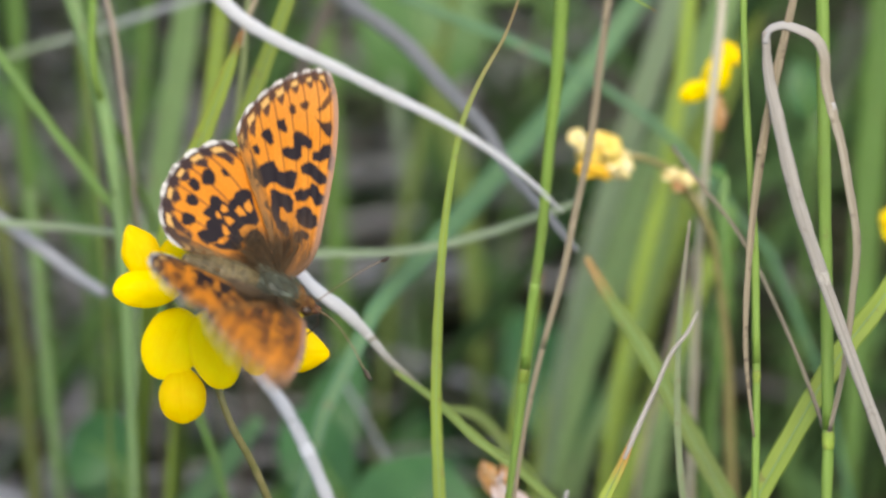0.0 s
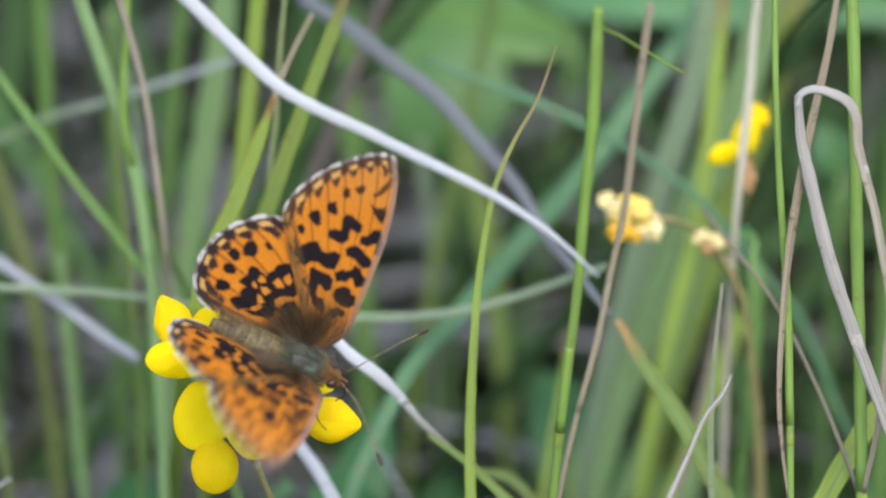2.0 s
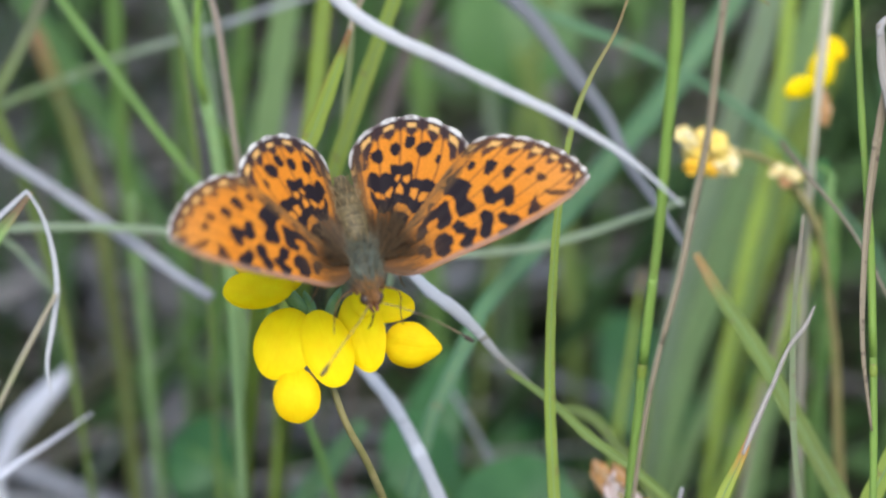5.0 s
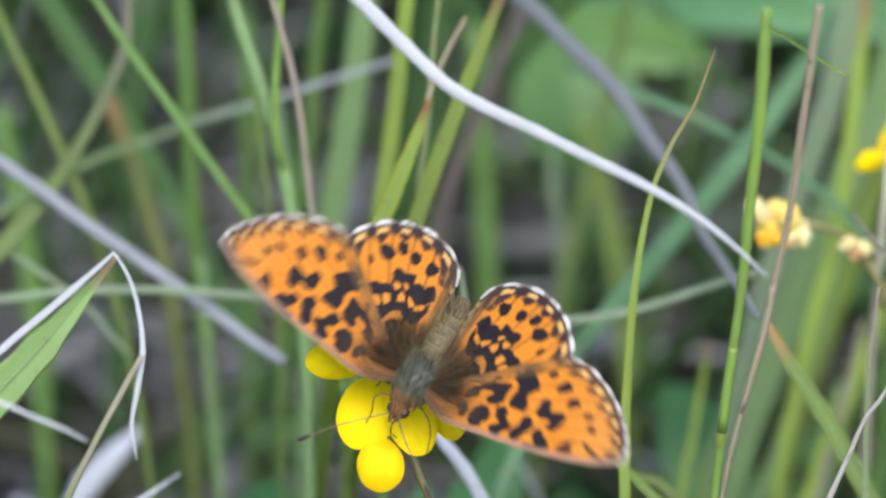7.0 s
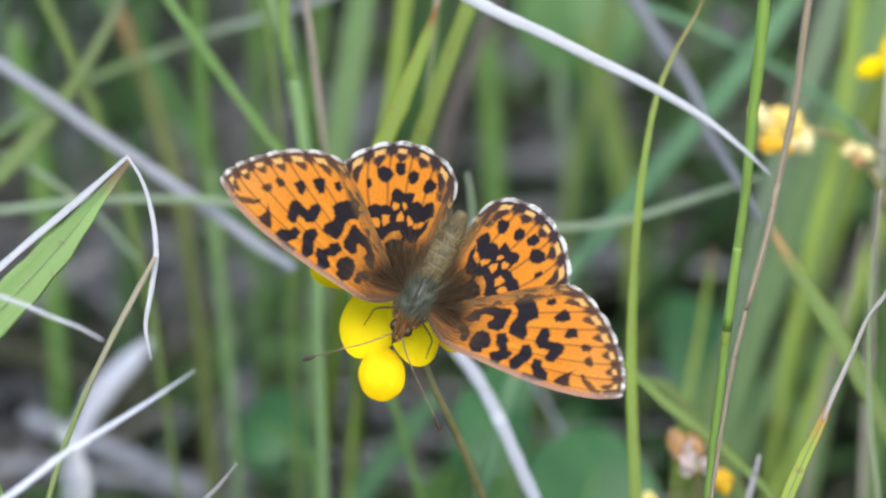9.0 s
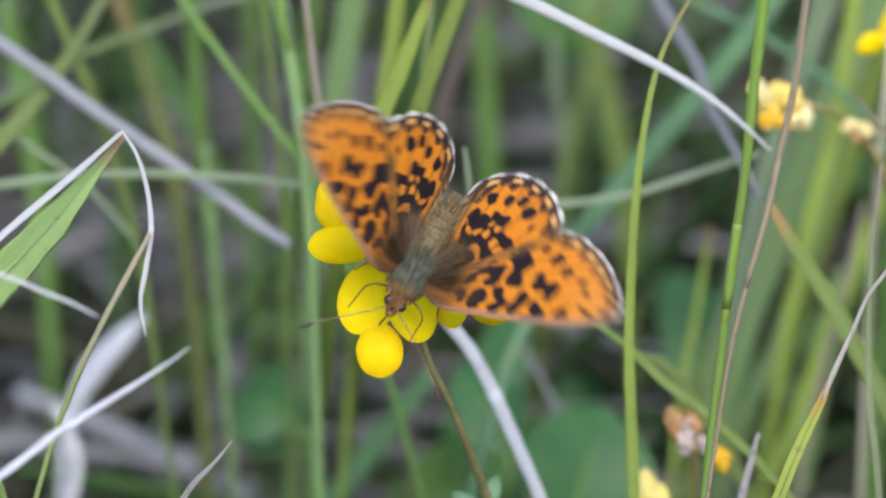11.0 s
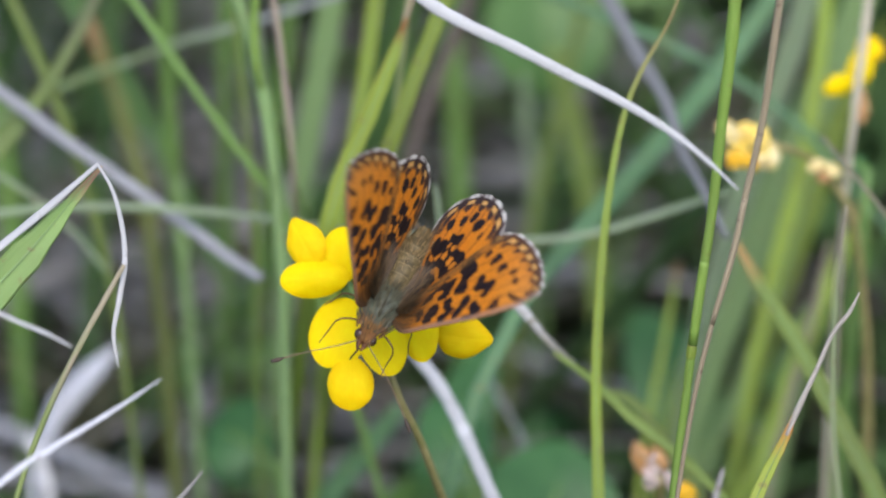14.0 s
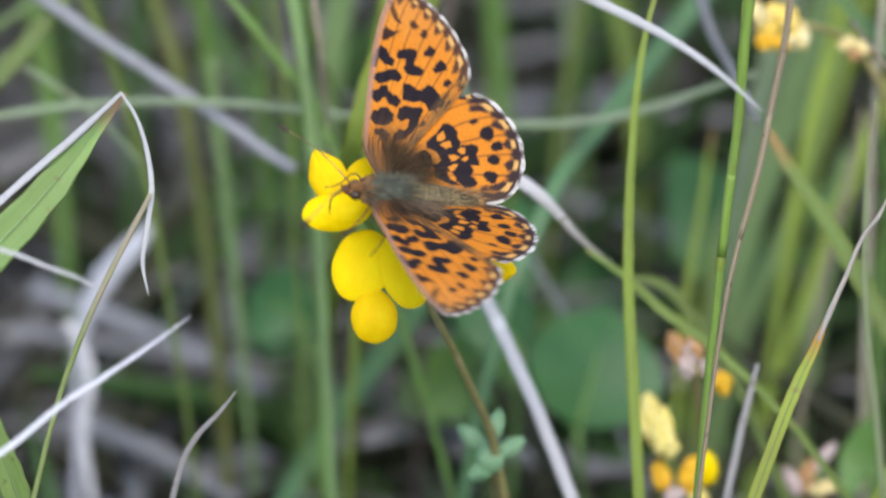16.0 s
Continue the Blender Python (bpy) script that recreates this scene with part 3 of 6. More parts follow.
blade("straw", "warmstraw", [(39.5, 10.9, 115.9), (39.8, 10.1, 112.5), (40.4, 9.1, 110.0), (42.0, 7.0, 103.9), (44.0, 5.2, 98.3), (46.4, 3.3, 92.1), (49.0, 1.2, 85.6), (51.3, -0.9, 79.3), (66.2, -17.4, -1.5)], [0.55, 0.85, 1.0, 1.1, 0.98, 0.92, 0.88, 0.81, 0.73], "broad weathered grey-brown straw leaning outwards")
blade("grass_stem", "stemgreen", [(43.7, 19.6, 126.7), (44.1, 16.3, 116.2), (44.4, 12.2, 103.9), (44.8, 8.3, 91.6), (45.0, 5.8, 84.1), (44.9, 4.2, 79.1), (43.7, -12.6, -1.5)], [0.88, 1.04, 1.04, 0.97, 0.89, 0.89, 0.8], "thick green grass stem with a knot", node=4)
blade("straw", "archleaf", [(39.5, 10.6, 115.0), (39.7, 10.9, 115.9), (40.6, 11.0, 116.3), (42.0, 10.9, 116.0), (43.3, 10.7, 115.3), (43.9, 10.3, 114.2), (44.0, 9.8, 112.5), (44.6, 9.0, 110.1), (45.3, 8.3, 107.7), (45.8, 7.5, 105.2), (46.6, 6.6, 100.5), (46.4, 6.0, 96.1), (45.9, 5.4, 90.4), (45.0, 4.9, 85.3)], [0.4, 0.55, 0.6, 0.75, 0.85, 0.85, 0.85, 0.8, 0.75, 0.72, 0.68, 0.6, 0.5, 0.41], "bleached dry leaf bent over in an arch")
blade("twig", "drybrown", [(34.1, 37.3, 94.4), (35.7, 31.9, 94.2), (39.1, 25.5, 91.9), (41.9, 18.7, 88.4), (43.8, 12.1, 85.7), (44.8, 6.3, 84.4)], [0.34, 0.34, 0.29, 0.29, 0.33, 0.36], "thin dark brown flower stalk")
blade("grass_leaf", "lime", [(52.8, 16.3, 97.3), (49.8, 14.8, 92.2), (46.0, 13.3, 87.1), (42.5, 11.5, 81.1), (39.6, 10.0, 75.9), (15.2, -4.1, -1.5)], [1.38, 1.55, 1.72, 1.72, 1.56, 1.4], "broad yellow-green grass leaf")
blade("grass_blade", "fold", [(-23.5, 1.4, 106.9), (-25.8, 0.5, 104.3), (-29.2, -0.9, 100.5), (-33.5, -2.4, 96.2), (-38.7, -4.0, 91.5), (-85.0, -18.7, -1.5)], [0.2, 0.95, 2.6, 3.3, 3.15, 2.83], "folded green grass leaf with a bleached edge")
blade("straw", "straw", [(-23.7, 0.5, 107.5), (-27.4, -0.6, 104.4), (-30.9, -1.5, 101.6), (-34.7, -2.6, 98.5), (-39.9, -4.1, 94.4), (-92.4, -18.5, -1.5)], [0.27, 0.6, 0.6, 0.6, 0.53, 0.48], "bleached grey edge of a folded leaf")
blade("straw", "straw", [(-23.7, -0.1, 107.7), (-22.8, -0.7, 106.4), (-21.9, -1.7, 103.7), (-21.6, -2.9, 100.9), (-22.0, -4.0, 98.2), (-22.4, -4.9, 95.8), (-22.0, -5.9, 93.5)], [0.17, 0.26, 0.36, 0.43, 0.43, 0.33, 0.1], "withered white leaf tip hanging from a bend")
blade("grass_stem", "thinblade2", [(-21.6, -3.8, 101.1), (-23.1, -4.7, 98.5), (-24.8, -5.8, 95.5), (-27.0, -7.3, 91.2), (-28.6, -8.6, 87.4), (-30.0, -10.1, 83.1), (-44.7, -25.8, -1.5)], [0.35, 0.47, 0.47, 0.43, 0.43, 0.43, 0.39], "thin olive brown stem bent under a dry leaf")
blade("straw", "white", [(-18.0, -20.2, 99.7), (-20.7, -22.0, 98.5), (-24.0, -24.4, 97.3), (-27.3, -26.9, 96.2), (-30.6, -29.3, 94.5), (-33.4, -31.4, 93.5), (-75.0, -36.0, -1.5)], [0.07, 0.25, 0.40, 0.46, 0.48, 0.48, 0.42], "sharp white dry grass blade")
blade("straw", "straw", [(-35.0, -20.5, 107.2), (-32.6, -20.5, 106.1), (-29.8, -20.5, 105.0), (-28.2, -20.5, 104.2), (-26.2, -20.5, 103.3), (-24.5, -20.5, 102.3)], [0.33, 0.33, 0.32, 0.3, 0.28, 0.17], "thin pale straw lying near the folded leaf")
blade("grass_blade", "cornerleaf", [(-35.7, -10.0, 90.3), (-34.6, -10.0, 86.6), (-33.6, -10.0, 82.8), (-32.8, -10.0, 79.8), (-32.0, -10.0, 76.2), (-26.0, -24.0, -1.5)], [0.6, 1.5, 2.0, 2.3, 2.4, 2.0], "green leaf with a withered brown side low in the grass")
blade("straw", "deadshoot", [(-15.8, -3.0, 83.3), (-17.1, -3.0, 81.5), (-19.0, -3.0, 79.3), (-20.0, -3.0, 77.5), (-20.7, -3.0, 75.3), (-21.2, -3.0, 73.3), (-21.7, -3.0, 69.7), (-25.7, -12.0, -1.5)], [0.12, 0.34, 0.46, 0.5, 0.5, 0.5, 0.5, 0.5], "short grey dead shoot bent over at its tip")
blade("straw", "white", [(-26.8, 73.9, 56.4), (-29.1, 73.2, 54.1), (-31.7, 72.4, 51.3), (-33.6, 71.4, 47.5), (-34.3, 70.3, 43.7), (-34.6, 68.7, 38.0), (-36.1, 62.6, -1.5)], [0.68, 2.11, 2.46, 1.28, 0.97, 0.76, 0.46], "curled white dead leaf low in the grass")
blade("grass_blade", "browntip", [(-0.5, 32.3, 106.6), (-1.8, 31.7, 102.9), (-3.5, 31.0, 98.5), (-5.5, 30.2, 93.8), (-6.9, 29.4, 88.9), (-8.1, 32.6, 82.7), (-9.0, 38.0, 74.1), (-13.8, 91.4, -1.5)], [0.34, 1.09, 1.43, 1.52, 1.44, 1.28, 1.11, 1.0], "yellow-green blade with a reddish brown tip")
blade("straw", "drybrown", [(2.4, 42.0, 109.7), (0.7, 40.7, 106.7), (-0.6, 39.2, 103.7), (-0.9, 38.7, 102.5)], [0.29, 0.36, 0.4, 0.33], "withered brown leaf end above a green blade")
blade("grass_blade", "lime", [(5.6, 41.2, 113.0), (3.5, 40.3, 107.4), (1.9, 39.6, 103.1), (0.0, 38.8, 97.9), (-1.8, 37.9, 92.7), (-3.5, 37.7, 87.0), (-4.9, 42.6, 79.3), (-6.4, 49.9, 67.6), (-11.1, 98.5, -1.5)], [0.85, 1.11, 1.28, 1.37, 1.38, 1.38, 1.3, 1.22, 1.1], "yellow-green grass blade with brownish edge")
blade("straw", "speckled", [(0.3, 43.1, 112.3), (-0.3, 42.1, 106.2), (-0.7, 41.2, 100.5), (-1.4, 40.2, 94.8), (-1.8, 39.2, 89.0), (-2.3, 42.0, 83.3), (-6.2, 101.8, -1.5)], [0.33, 0.44, 0.47, 0.44, 0.4, 0.29, 0.27], "thin pale straw stem among green blades")
blade("grass_blade", "lime", [(-1.9, 59.6, 109.5), (-2.7, 59.0, 102.5), (-3.3, 58.4, 96.4), (-4.1, 57.8, 89.8), (-5.5, 56.9, 81.1), (-6.6, 56.0, 71.8), (-7.7, 54.7, 60.2), (-10.8, 51.1, -1.5)], [1.05, 1.29, 1.37, 1.38, 1.31, 1.16, 0.7, 0.42], "green grass blade standing behind the flower")
blade("grass_blade", "pale", [(-5.9, 86.2, 97.3), (-7.0, 85.6, 88.7), (-7.9, 85.1, 82.1), (-9.3, 84.4, 73.9), (-10.7, 83.7, 64.5), (-11.9, 82.6, 52.2), (-12.5, 81.5, 40.8), (-13.8, 79.4, -1.5)], [2.01, 2.42, 2.6, 2.61, 2.38, 1.72, 1.0, 0.6], "wide pale green grass blade")
blade("grass_blade", "green", [(-9.5, 89.1, 98.3), (-10.9, 88.4, 87.5), (-11.7, 87.7, 78.8), (-12.8, 87.0, 70.0), (-14.0, 85.8, 56.5), (-15.0, 84.2, 39.4), (-16.3, 82.1, -1.5)], [0.99, 1.33, 1.47, 1.48, 1.32, 0.64, 0.38], "soft green grass blade standing upright")
blade("grass_stem", "pale", [(-18.0, 47.6, 115.5), (-16.6, 46.5, 108.9), (-14.8, 45.6, 103.2), (-13.2, 44.7, 98.0), (-12.1, 43.8, 92.7), (-11.4, 42.8, 86.9), (-10.7, 41.0, 76.7), (-10.3, 38.5, 62.9), (-9.3, 32.2, -1.5)], [1.12, 1.21, 1.3, 1.3, 1.13, 1.05, 0.97, 0.89, 0.8], "green grass stem with a leaf sheath")
blade("grass_stem", "stemgreen", [(-12.6, 46.2, 112.9), (-12.7, 45.6, 110.2), (-12.9, 45.0, 106.9), (-13.1, 44.4, 103.7), (-13.2, 43.8, 100.9), (-13.0, 43.2, 97.6), (-12.2, 44.8, 93.8), (-11.3, 48.5, 89.5), (-10.0, 130.5, -1.5)], [0.5, 0.55, 0.6, 0.62, 0.62, 0.6, 0.6, 0.6, 0.55], "thin lime green stem beside a pale leaf")
blade("straw", "pinkstraw", [(-14.6, 43.6, 115.1), (-12.8, 42.6, 109.0), (-11.4, 41.6, 103.3), (-10.7, 40.8, 98.1), (-10.0, 39.7, 91.9), (-9.7, 42.0, 83.3), (-7.9, 101.8, -1.5)], [0.4, 0.51, 0.55, 0.55, 0.51, 0.44, 0.4], "thin brownish pink straw standing upright")
blade("straw", "olive", [(-15.6, 57.0, 100.2), (-15.1, 56.1, 95.3), (-14.6, 55.3, 90.4), (-13.9, 54.1, 84.0), (-13.4, 52.8, 76.5), (-13.0, 50.2, 62.5), (-12.1, 43.7, -1.5)], [0.45, 0.55, 0.55, 0.52, 0.49, 0.31, 0.19], "pale old grass stem standing upright")
blade("grass_blade", "green", [(-29.0, 49.4, 109.8), (-26.0, 48.2, 105.2), (-23.0, 47.1, 101.1), (-20.2, 46.1, 97.2), (-17.3, 45.0, 93.2), (-14.0, 43.9, 88.9), (-10.7, 42.7, 84.4), (-7.9, 41.0, 77.8), (10.2, 29.9, -1.5)], [0.58, 0.72, 0.78, 0.79, 0.79, 0.79, 0.72, 0.66, 0.59], "green grass blade leaning sideways")
blade("grass_blade", "olive", [(-37.8, 57.9, 105.5), (-35.7, 57.1, 100.7), (-33.9, 56.4, 96.8), (-31.8, 55.5, 91.9), (-29.9, 54.7, 87.2), (-28.3, 53.8, 82.5), (-26.2, 52.4, 74.5), (-24.4, 50.2, 62.5), (-19.2, 43.7, -1.5)], [0.8, 0.93, 1.06, 1.12, 1.12, 1.07, 0.94, 0.57, 0.34], "yellow-green blade leaning sideways")
blade("straw", "halfgrey", [(-3.2, 77.6, 91.3), (-9.3, 76.8, 89.6), (-14.9, 76.0, 87.9), (-21.0, 75.3, 86.3), (-26.1, 74.4, 84.5), (-32.2, 73.4, 82.3), (-39.8, 71.5, 78.2), (-47.4, 69.4, 73.8)], [0.44, 0.5, 0.57, 0.64, 0.71, 0.74, 0.81, 0.81], "pale grey-green straw lying across")
blade("grass_blade", "green", [(-22.9, 78.8, 102.2), (-22.3, 78.1, 91.6), (-22.1, 77.5, 83.1), (-21.6, 76.8, 73.3), (-20.7, 76.1, 64.0), (-19.9, 75.2, 52.9), (-19.2, 74.1, 41.1), (-17.8, 72.0, -1.5)], [1.29, 1.5, 1.51, 1.45, 1.4, 1.01, 0.64, 0.38], "upright green grass blade")
blade("grass_blade", "pale", [(-20.8, 70.3, 75.1), (-20.3, 68.8, 67.4), (-19.7, 67.3, 59.6), (-19.1, 65.9, 52.3), (-18.5, 64.2, 43.9), (-16.8, 59.3, -1.5)], [0.65, 0.98, 0.92, 0.7, 0.53, 0.32], "pale green grass stalk in the meadow")
blade("grass_blade", "ambertip", [(-29.6, 79.0, 88.1), (-29.0, 78.2, 86.5), (-27.8, 77.4, 83.3), (-26.5, 76.6, 79.8), (-25.3, 75.8, 75.7), (-24.4, 75.0, 72.8), (-23.7, 74.2, 68.7), (-20.0, 66.0, -1.5)], [0.5, 1.4, 1.6, 1.6, 1.6, 1.6, 1.5, 1.0], "olive blade with an amber withered tip")
blade("grass_blade", "greytop", [(-26.0, 60.0, 106.9), (-26.1, 58.9, 104.3), (-26.3, 57.8, 100.9), (-27.8, 56.7, 96.9), (-29.8, 55.6, 93.2), (-32.2, 54.5, 89.5), (-34.6, 53.4, 86.6), (-37.0, 52.3, 84.1), (-39.9, 51.2, 81.5), (-64.0, 40.0, -1.5)], [0.7, 0.9, 1.0, 1.05, 1.1, 1.3, 1.6, 1.7, 1.7, 1.5], "grass leaf withered grey and brown towards its tip")
blade("straw", "paleg", [(-45.1, 47.0, 81.1), (-37.8, 47.0, 81.7), (-32.0, 47.0, 82.5), (-23.3, 47.0, 82.8), (-14.7, 47.0, 82.2), (-4.1, 47.0, 80.6), (7.8, 47.3, 79.9), (11.6, 47.2, 80.1), (15.8, 46.8, 81.0), (19.1, 46.4, 82.2), (23.4, 45.8, 84.1), (26.8, 45.3, 85.6)], [0.75, 0.75, 0.7, 0.64, 0.64, 0.64, 0.64, 0.68, 0.74, 0.74, 0.68, 0.55], "long pale green straw lying across behind the flower")
blade("grass_blade", "teal", [(37.5, 95.8, 88.6), (32.0, 88.7, 83.7), (27.4, 82.8, 79.6), (23.6, 76.3, 77.8), (20.2, 69.4, 76.9), (17.6, 62.0, 77.2), (14.6, 54.9, 76.9), (9.8, 43.4, 76.4), (-5.6, 35.3, -1.5)], [1.9, 2.0, 2.05, 2.05, 2.0, 1.95, 1.8, 1.4, 0.8], "bluish green blade leaning across the meadow")
bent_straw = blade("straw", "dimstraw", [(3.6, 75.0, 100.4), (7.5, 70.1, 99.2), (11.0, 65.2, 97.5), (14.8, 60.4, 95.6), (17.8, 55.5, 93.0), (20.5, 50.6, 91.0), (22.2, 45.7, 88.8), (24.1, 40.9, 87.7), (26.5, 36.0, 85.6)], [1.4, 1.4, 1.4, 1.35, 1.25, 1.05, 0.9, 0.8, 0.5], "long grey withered leaf end arching over the meadow")
blade("straw", "teal", [(11.4, 70.0, 93.9), (18.2, 70.0, 91.0), (21.7, 70.0, 89.5), (26.1, 70.0, 87.2), (30.6, 70.0, 84.5), (35.5, 69.0, 81.0), (60.0, 60.0, -1.5)], [0.7, 0.8, 0.85, 0.85, 0.8, 0.8, 0.6], "faint bluish green straw leaning through the grass")
blade("straw", "darkbrown", [(8.1, 90.2, 92.4), (5.5, 89.2, 85.5), (3.5, 88.4, 80.7), (1.6, 87.6, 75.4), (0.1, 86.8, 70.1), (-1.3, 85.4, 61.4), (-2.1, 83.4, 49.4), (-4.0, 78.8, -1.5)], [0.89, 1.17, 1.32, 1.39, 1.32, 1.19, 0.82, 0.49], "broad brown withered stem")
blade("grass_blade", "olive", [(14.2, 116.3, 69.1), (15.7, 115.6, 64.0), (16.8, 115.0, 59.4), (18.0, 114.2, 53.6), (18.9, 113.0, 44.9), (19.6, 111.1, 32.0), (20.6, 108.4, -1.5)], [1.42, 2.28, 2.36, 2.15, 1.8, 1.0, 0.6], "short yellow-green blade far behind the flower")
blade("grass_blade", "browntip2", [(27.1, 32.6, 86.7), (28.9, 31.4, 83.8), (31.7, 30.1, 79.8), (34.0, 28.9, 75.9), (36.3, 27.6, 71.9), (38.4, 26.3, 68.3), (52.9, 17.7, -1.5)], [0.5, 1.1, 1.5, 1.6, 1.65, 1.7, 1.6], "green leaf with an orange-brown tip")
blade("grass_blade", "paleg", [(38.2, 89.1, 98.1), (36.1, 87.1, 84.7), (33.7, 85.9, 76.9), (31.6, 84.9, 70.1), (29.2, 83.5, 61.1), (26.8, 81.9, 50.9), (25.0, 80.0, 38.9), (21.9, 76.4, -1.5)], [2.26, 2.44, 2.53, 2.46, 2.31, 1.6, 0.96, 0.58], "wide whitish green blade in a clump")
blade("grass_blade", "pale", [(42.8, 83.4, 100.2), (40.6, 81.7, 88.0), (37.5, 80.5, 79.8), (34.4, 79.4, 72.5), (31.6, 78.2, 64.1), (28.4, 76.5, 53.6), (25.9, 74.5, 40.7), (21.5, 70.8, -1.5)], [2.79, 3.13, 3.38, 3.4, 3.25, 2.21, 1.24, 0.74], "wide bright green grass blade")
blade("grass_blade", "lime", [(46.9, 96.3, 94.0), (42.7, 93.9, 78.3), (39.6, 92.6, 69.8), (36.9, 91.1, 60.1), (33.9, 89.3, 49.3), (31.4, 87.1, 35.6), (27.7, 83.7, -1.5)], [2.05, 2.48, 2.66, 2.59, 1.95, 1.06, 0.64], "green grass blade in a dense clump")
blade("grass_blade", "lime", [(37.9, 75.6, 100.2), (36.8, 73.8, 87.1), (35.6, 72.3, 76.9), (33.5, 70.9, 67.6), (31.7, 69.5, 58.2), (30.0, 67.6, 45.5), (26.7, 63.6, -1.5)], [0.96, 1.3, 1.43, 1.44, 1.06, 0.6, 0.36], "upright yellow-green blade in a clump")
blade("grass_blade", "green", [(40.8, 64.7, 76.4), (40.3, 63.6, 70.4), (39.8, 62.1, 62.8), (39.0, 60.6, 54.7), (38.7, 59.2, 47.5), (37.6, 54.1, -1.5)], [0.78, 1.42, 1.31, 0.9, 0.72, 0.43], "plain green grass blade in the clump")
blade("grass_blade", "olive", [(18.6, 105.5, 88.7), (15.7, 103.3, 74.8), (12.8, 101.2, 61.8), (11.0, 99.4, 50.8), (9.6, 97.0, 36.3), (7.6, 93.4, -1.5)], [0.82, 1.04, 1.18, 1.09, 0.64, 0.38], "dark olive blade far behind the stems")
blade("grass_blade", "green", [(56.1, 91.8, 94.8), (55.6, 89.8, 81.2), (54.9, 88.1, 70.6), (54.5, 86.2, 58.8), (53.7, 82.8, 38.0), (52.8, 79.3, -1.5)], [2.44, 2.87, 2.88, 2.74, 1.26, 0.75], "plain green grass blade in the clump")
blade("straw", "cream", [(39.2, 52.0, 109.8), (39.0, 51.3, 107.0), (38.7, 50.5, 103.8), (38.5, 49.7, 100.6), (38.2, 48.9, 97.4), (37.9, 48.2, 94.6), (37.7, 47.6, 92.3), (37.3, 47.5, 86.0), (37.0, 48.6, 70.0), (38.0, 52.0, -1.5)], [0.5, 0.6, 0.68, 0.75, 0.8, 0.72, 0.62, 0.6, 0.6, 0.6], "cream-coloured dry stalk beside a yellow flower")
blade("straw", "paleg", [(11.1, 111.3, 68.2), (11.4, 110.8, 64.2), (12.0, 110.2, 59.7), (12.2, 108.9, 50.5), (12.7, 106.6, 34.2), (13.2, 103.8, -1.5)], [0.73, 1.32, 1.1, 0.52, 0.36, 0.21], "pale grey dead leaf far behind the flower")
blade("grass_blade", "green", [(3.7, 122.2, 76.3), (4.6, 120.1, 61.4), (5.4, 118.0, 46.3), (6.1, 115.0, 26.2), (6.6, 112.8, -1.5)], [1.43, 1.95, 2.04, 1.1, 0.66], "plain green blade far behind the flower")
blade("grass_blade", "green", [(-41.6, 107.2, 74.1), (-39.7, 105.8, 62.8), (-38.3, 103.9, 49.2), (-37.6, 101.3, 30.6), (-36.9, 98.8, -1.5)], [1.39, 1.9, 1.91, 0.89, 0.54], "dull green blade far behind a leaf")
blade("grass_blade", "green", [(-17.9, 103.7, 84.8), (-17.8, 102.0, 71.6), (-17.7, 100.0, 55.8), (-17.4, 96.9, 32.9), (-17.1, 94.3, -1.5)], [1.17, 1.38, 1.47, 0.73, 0.44], "upright green blade among other grass")
blade("straw", "straw", [(-34.0, 57.6, 55.4), (-32.1, 56.4, 51.3), (-32.8, 54.7, 45.2), (-32.0, 52.7, 38.1), (-29.7, 46.6, -1.5)], [0.89, 1.03, 0.89, 0.67, 0.4], "bleached curled straw near the soil")
blade("straw", "greystraw", [(-41.1, 98.5, 36.1), (-33.4, 97.4, 33.3), (-25.7, 96.2, 30.1), (-17.9, 94.7, 26.0)], [1.46, 1.61, 1.61, 1.47], "brownish fallen stalk lying on litter")
blade("grass_blade", "green", [(-11.5, 48.8, 57.8), (-10.6, 47.8, 52.6), (-11.2, 46.7, 47.4), (-10.3, 45.7, 42.1), (-6.3, 41.0, -1.5)], [0.64, 1.06, 1.06, 0.97, 0.58], "plain green grass blade in the clump")
blade("grass_blade", "teal", [(-0.5, 62.0, 56.6), (-2.7, 62.0, 53.6), (-5.2, 62.0, 50.0), (-7.8, 62.0, 46.2), (-10.3, 62.0, 42.5), (-30.0, 45.0, -1.5)], [1.2, 2.0, 2.2, 2.2, 2.1, 1.6], "bluish green blade leaning low under the flower")
blade("grass_blade", "pale", [(37.4, 83.5, 71.5), (35.2, 81.8, 63.1), (32.0, 79.7, 52.4), (28.6, 77.9, 43.9), (26.9, 76.6, 37.4), (21.1, 72.3, -1.5)], [0.67, 1.55, 1.62, 1.28, 1.19, 0.71], "bright green blade in a dense clump")
blade("grass_blade", "lime", [(41.7, 77.3, 70.3), (38.7, 75.7, 62.5), (35.5, 74.1, 54.0), (32.5, 72.4, 45.5), (30.7, 71.3, 40.2), (23.4, 66.8, -1.5)], [0.79, 1.46, 1.44, 1.09, 1.01, 0.61], "yellow-green blade in a dense clump")
blade("grass_blade", "lime", [(30.5, 94.7, 58.3), (28.5, 92.9, 49.6), (26.1, 91.3, 41.9), (24.6, 89.5, 33.1), (21.3, 85.5, -1.5)], [1.04, 1.84, 1.91, 1.57, 0.94], "yellow-green blade in a dense clump")
blade("grass_blade", "pale", [(39.3, 100.6, 48.3), (37.8, 99.2, 41.6), (36.3, 97.5, 33.8), (35.3, 96.1, 27.1), (33.0, 92.7, -1.5)], [1.33, 2.18, 1.94, 1.78, 1.07], "bright green blade in a dense clump")
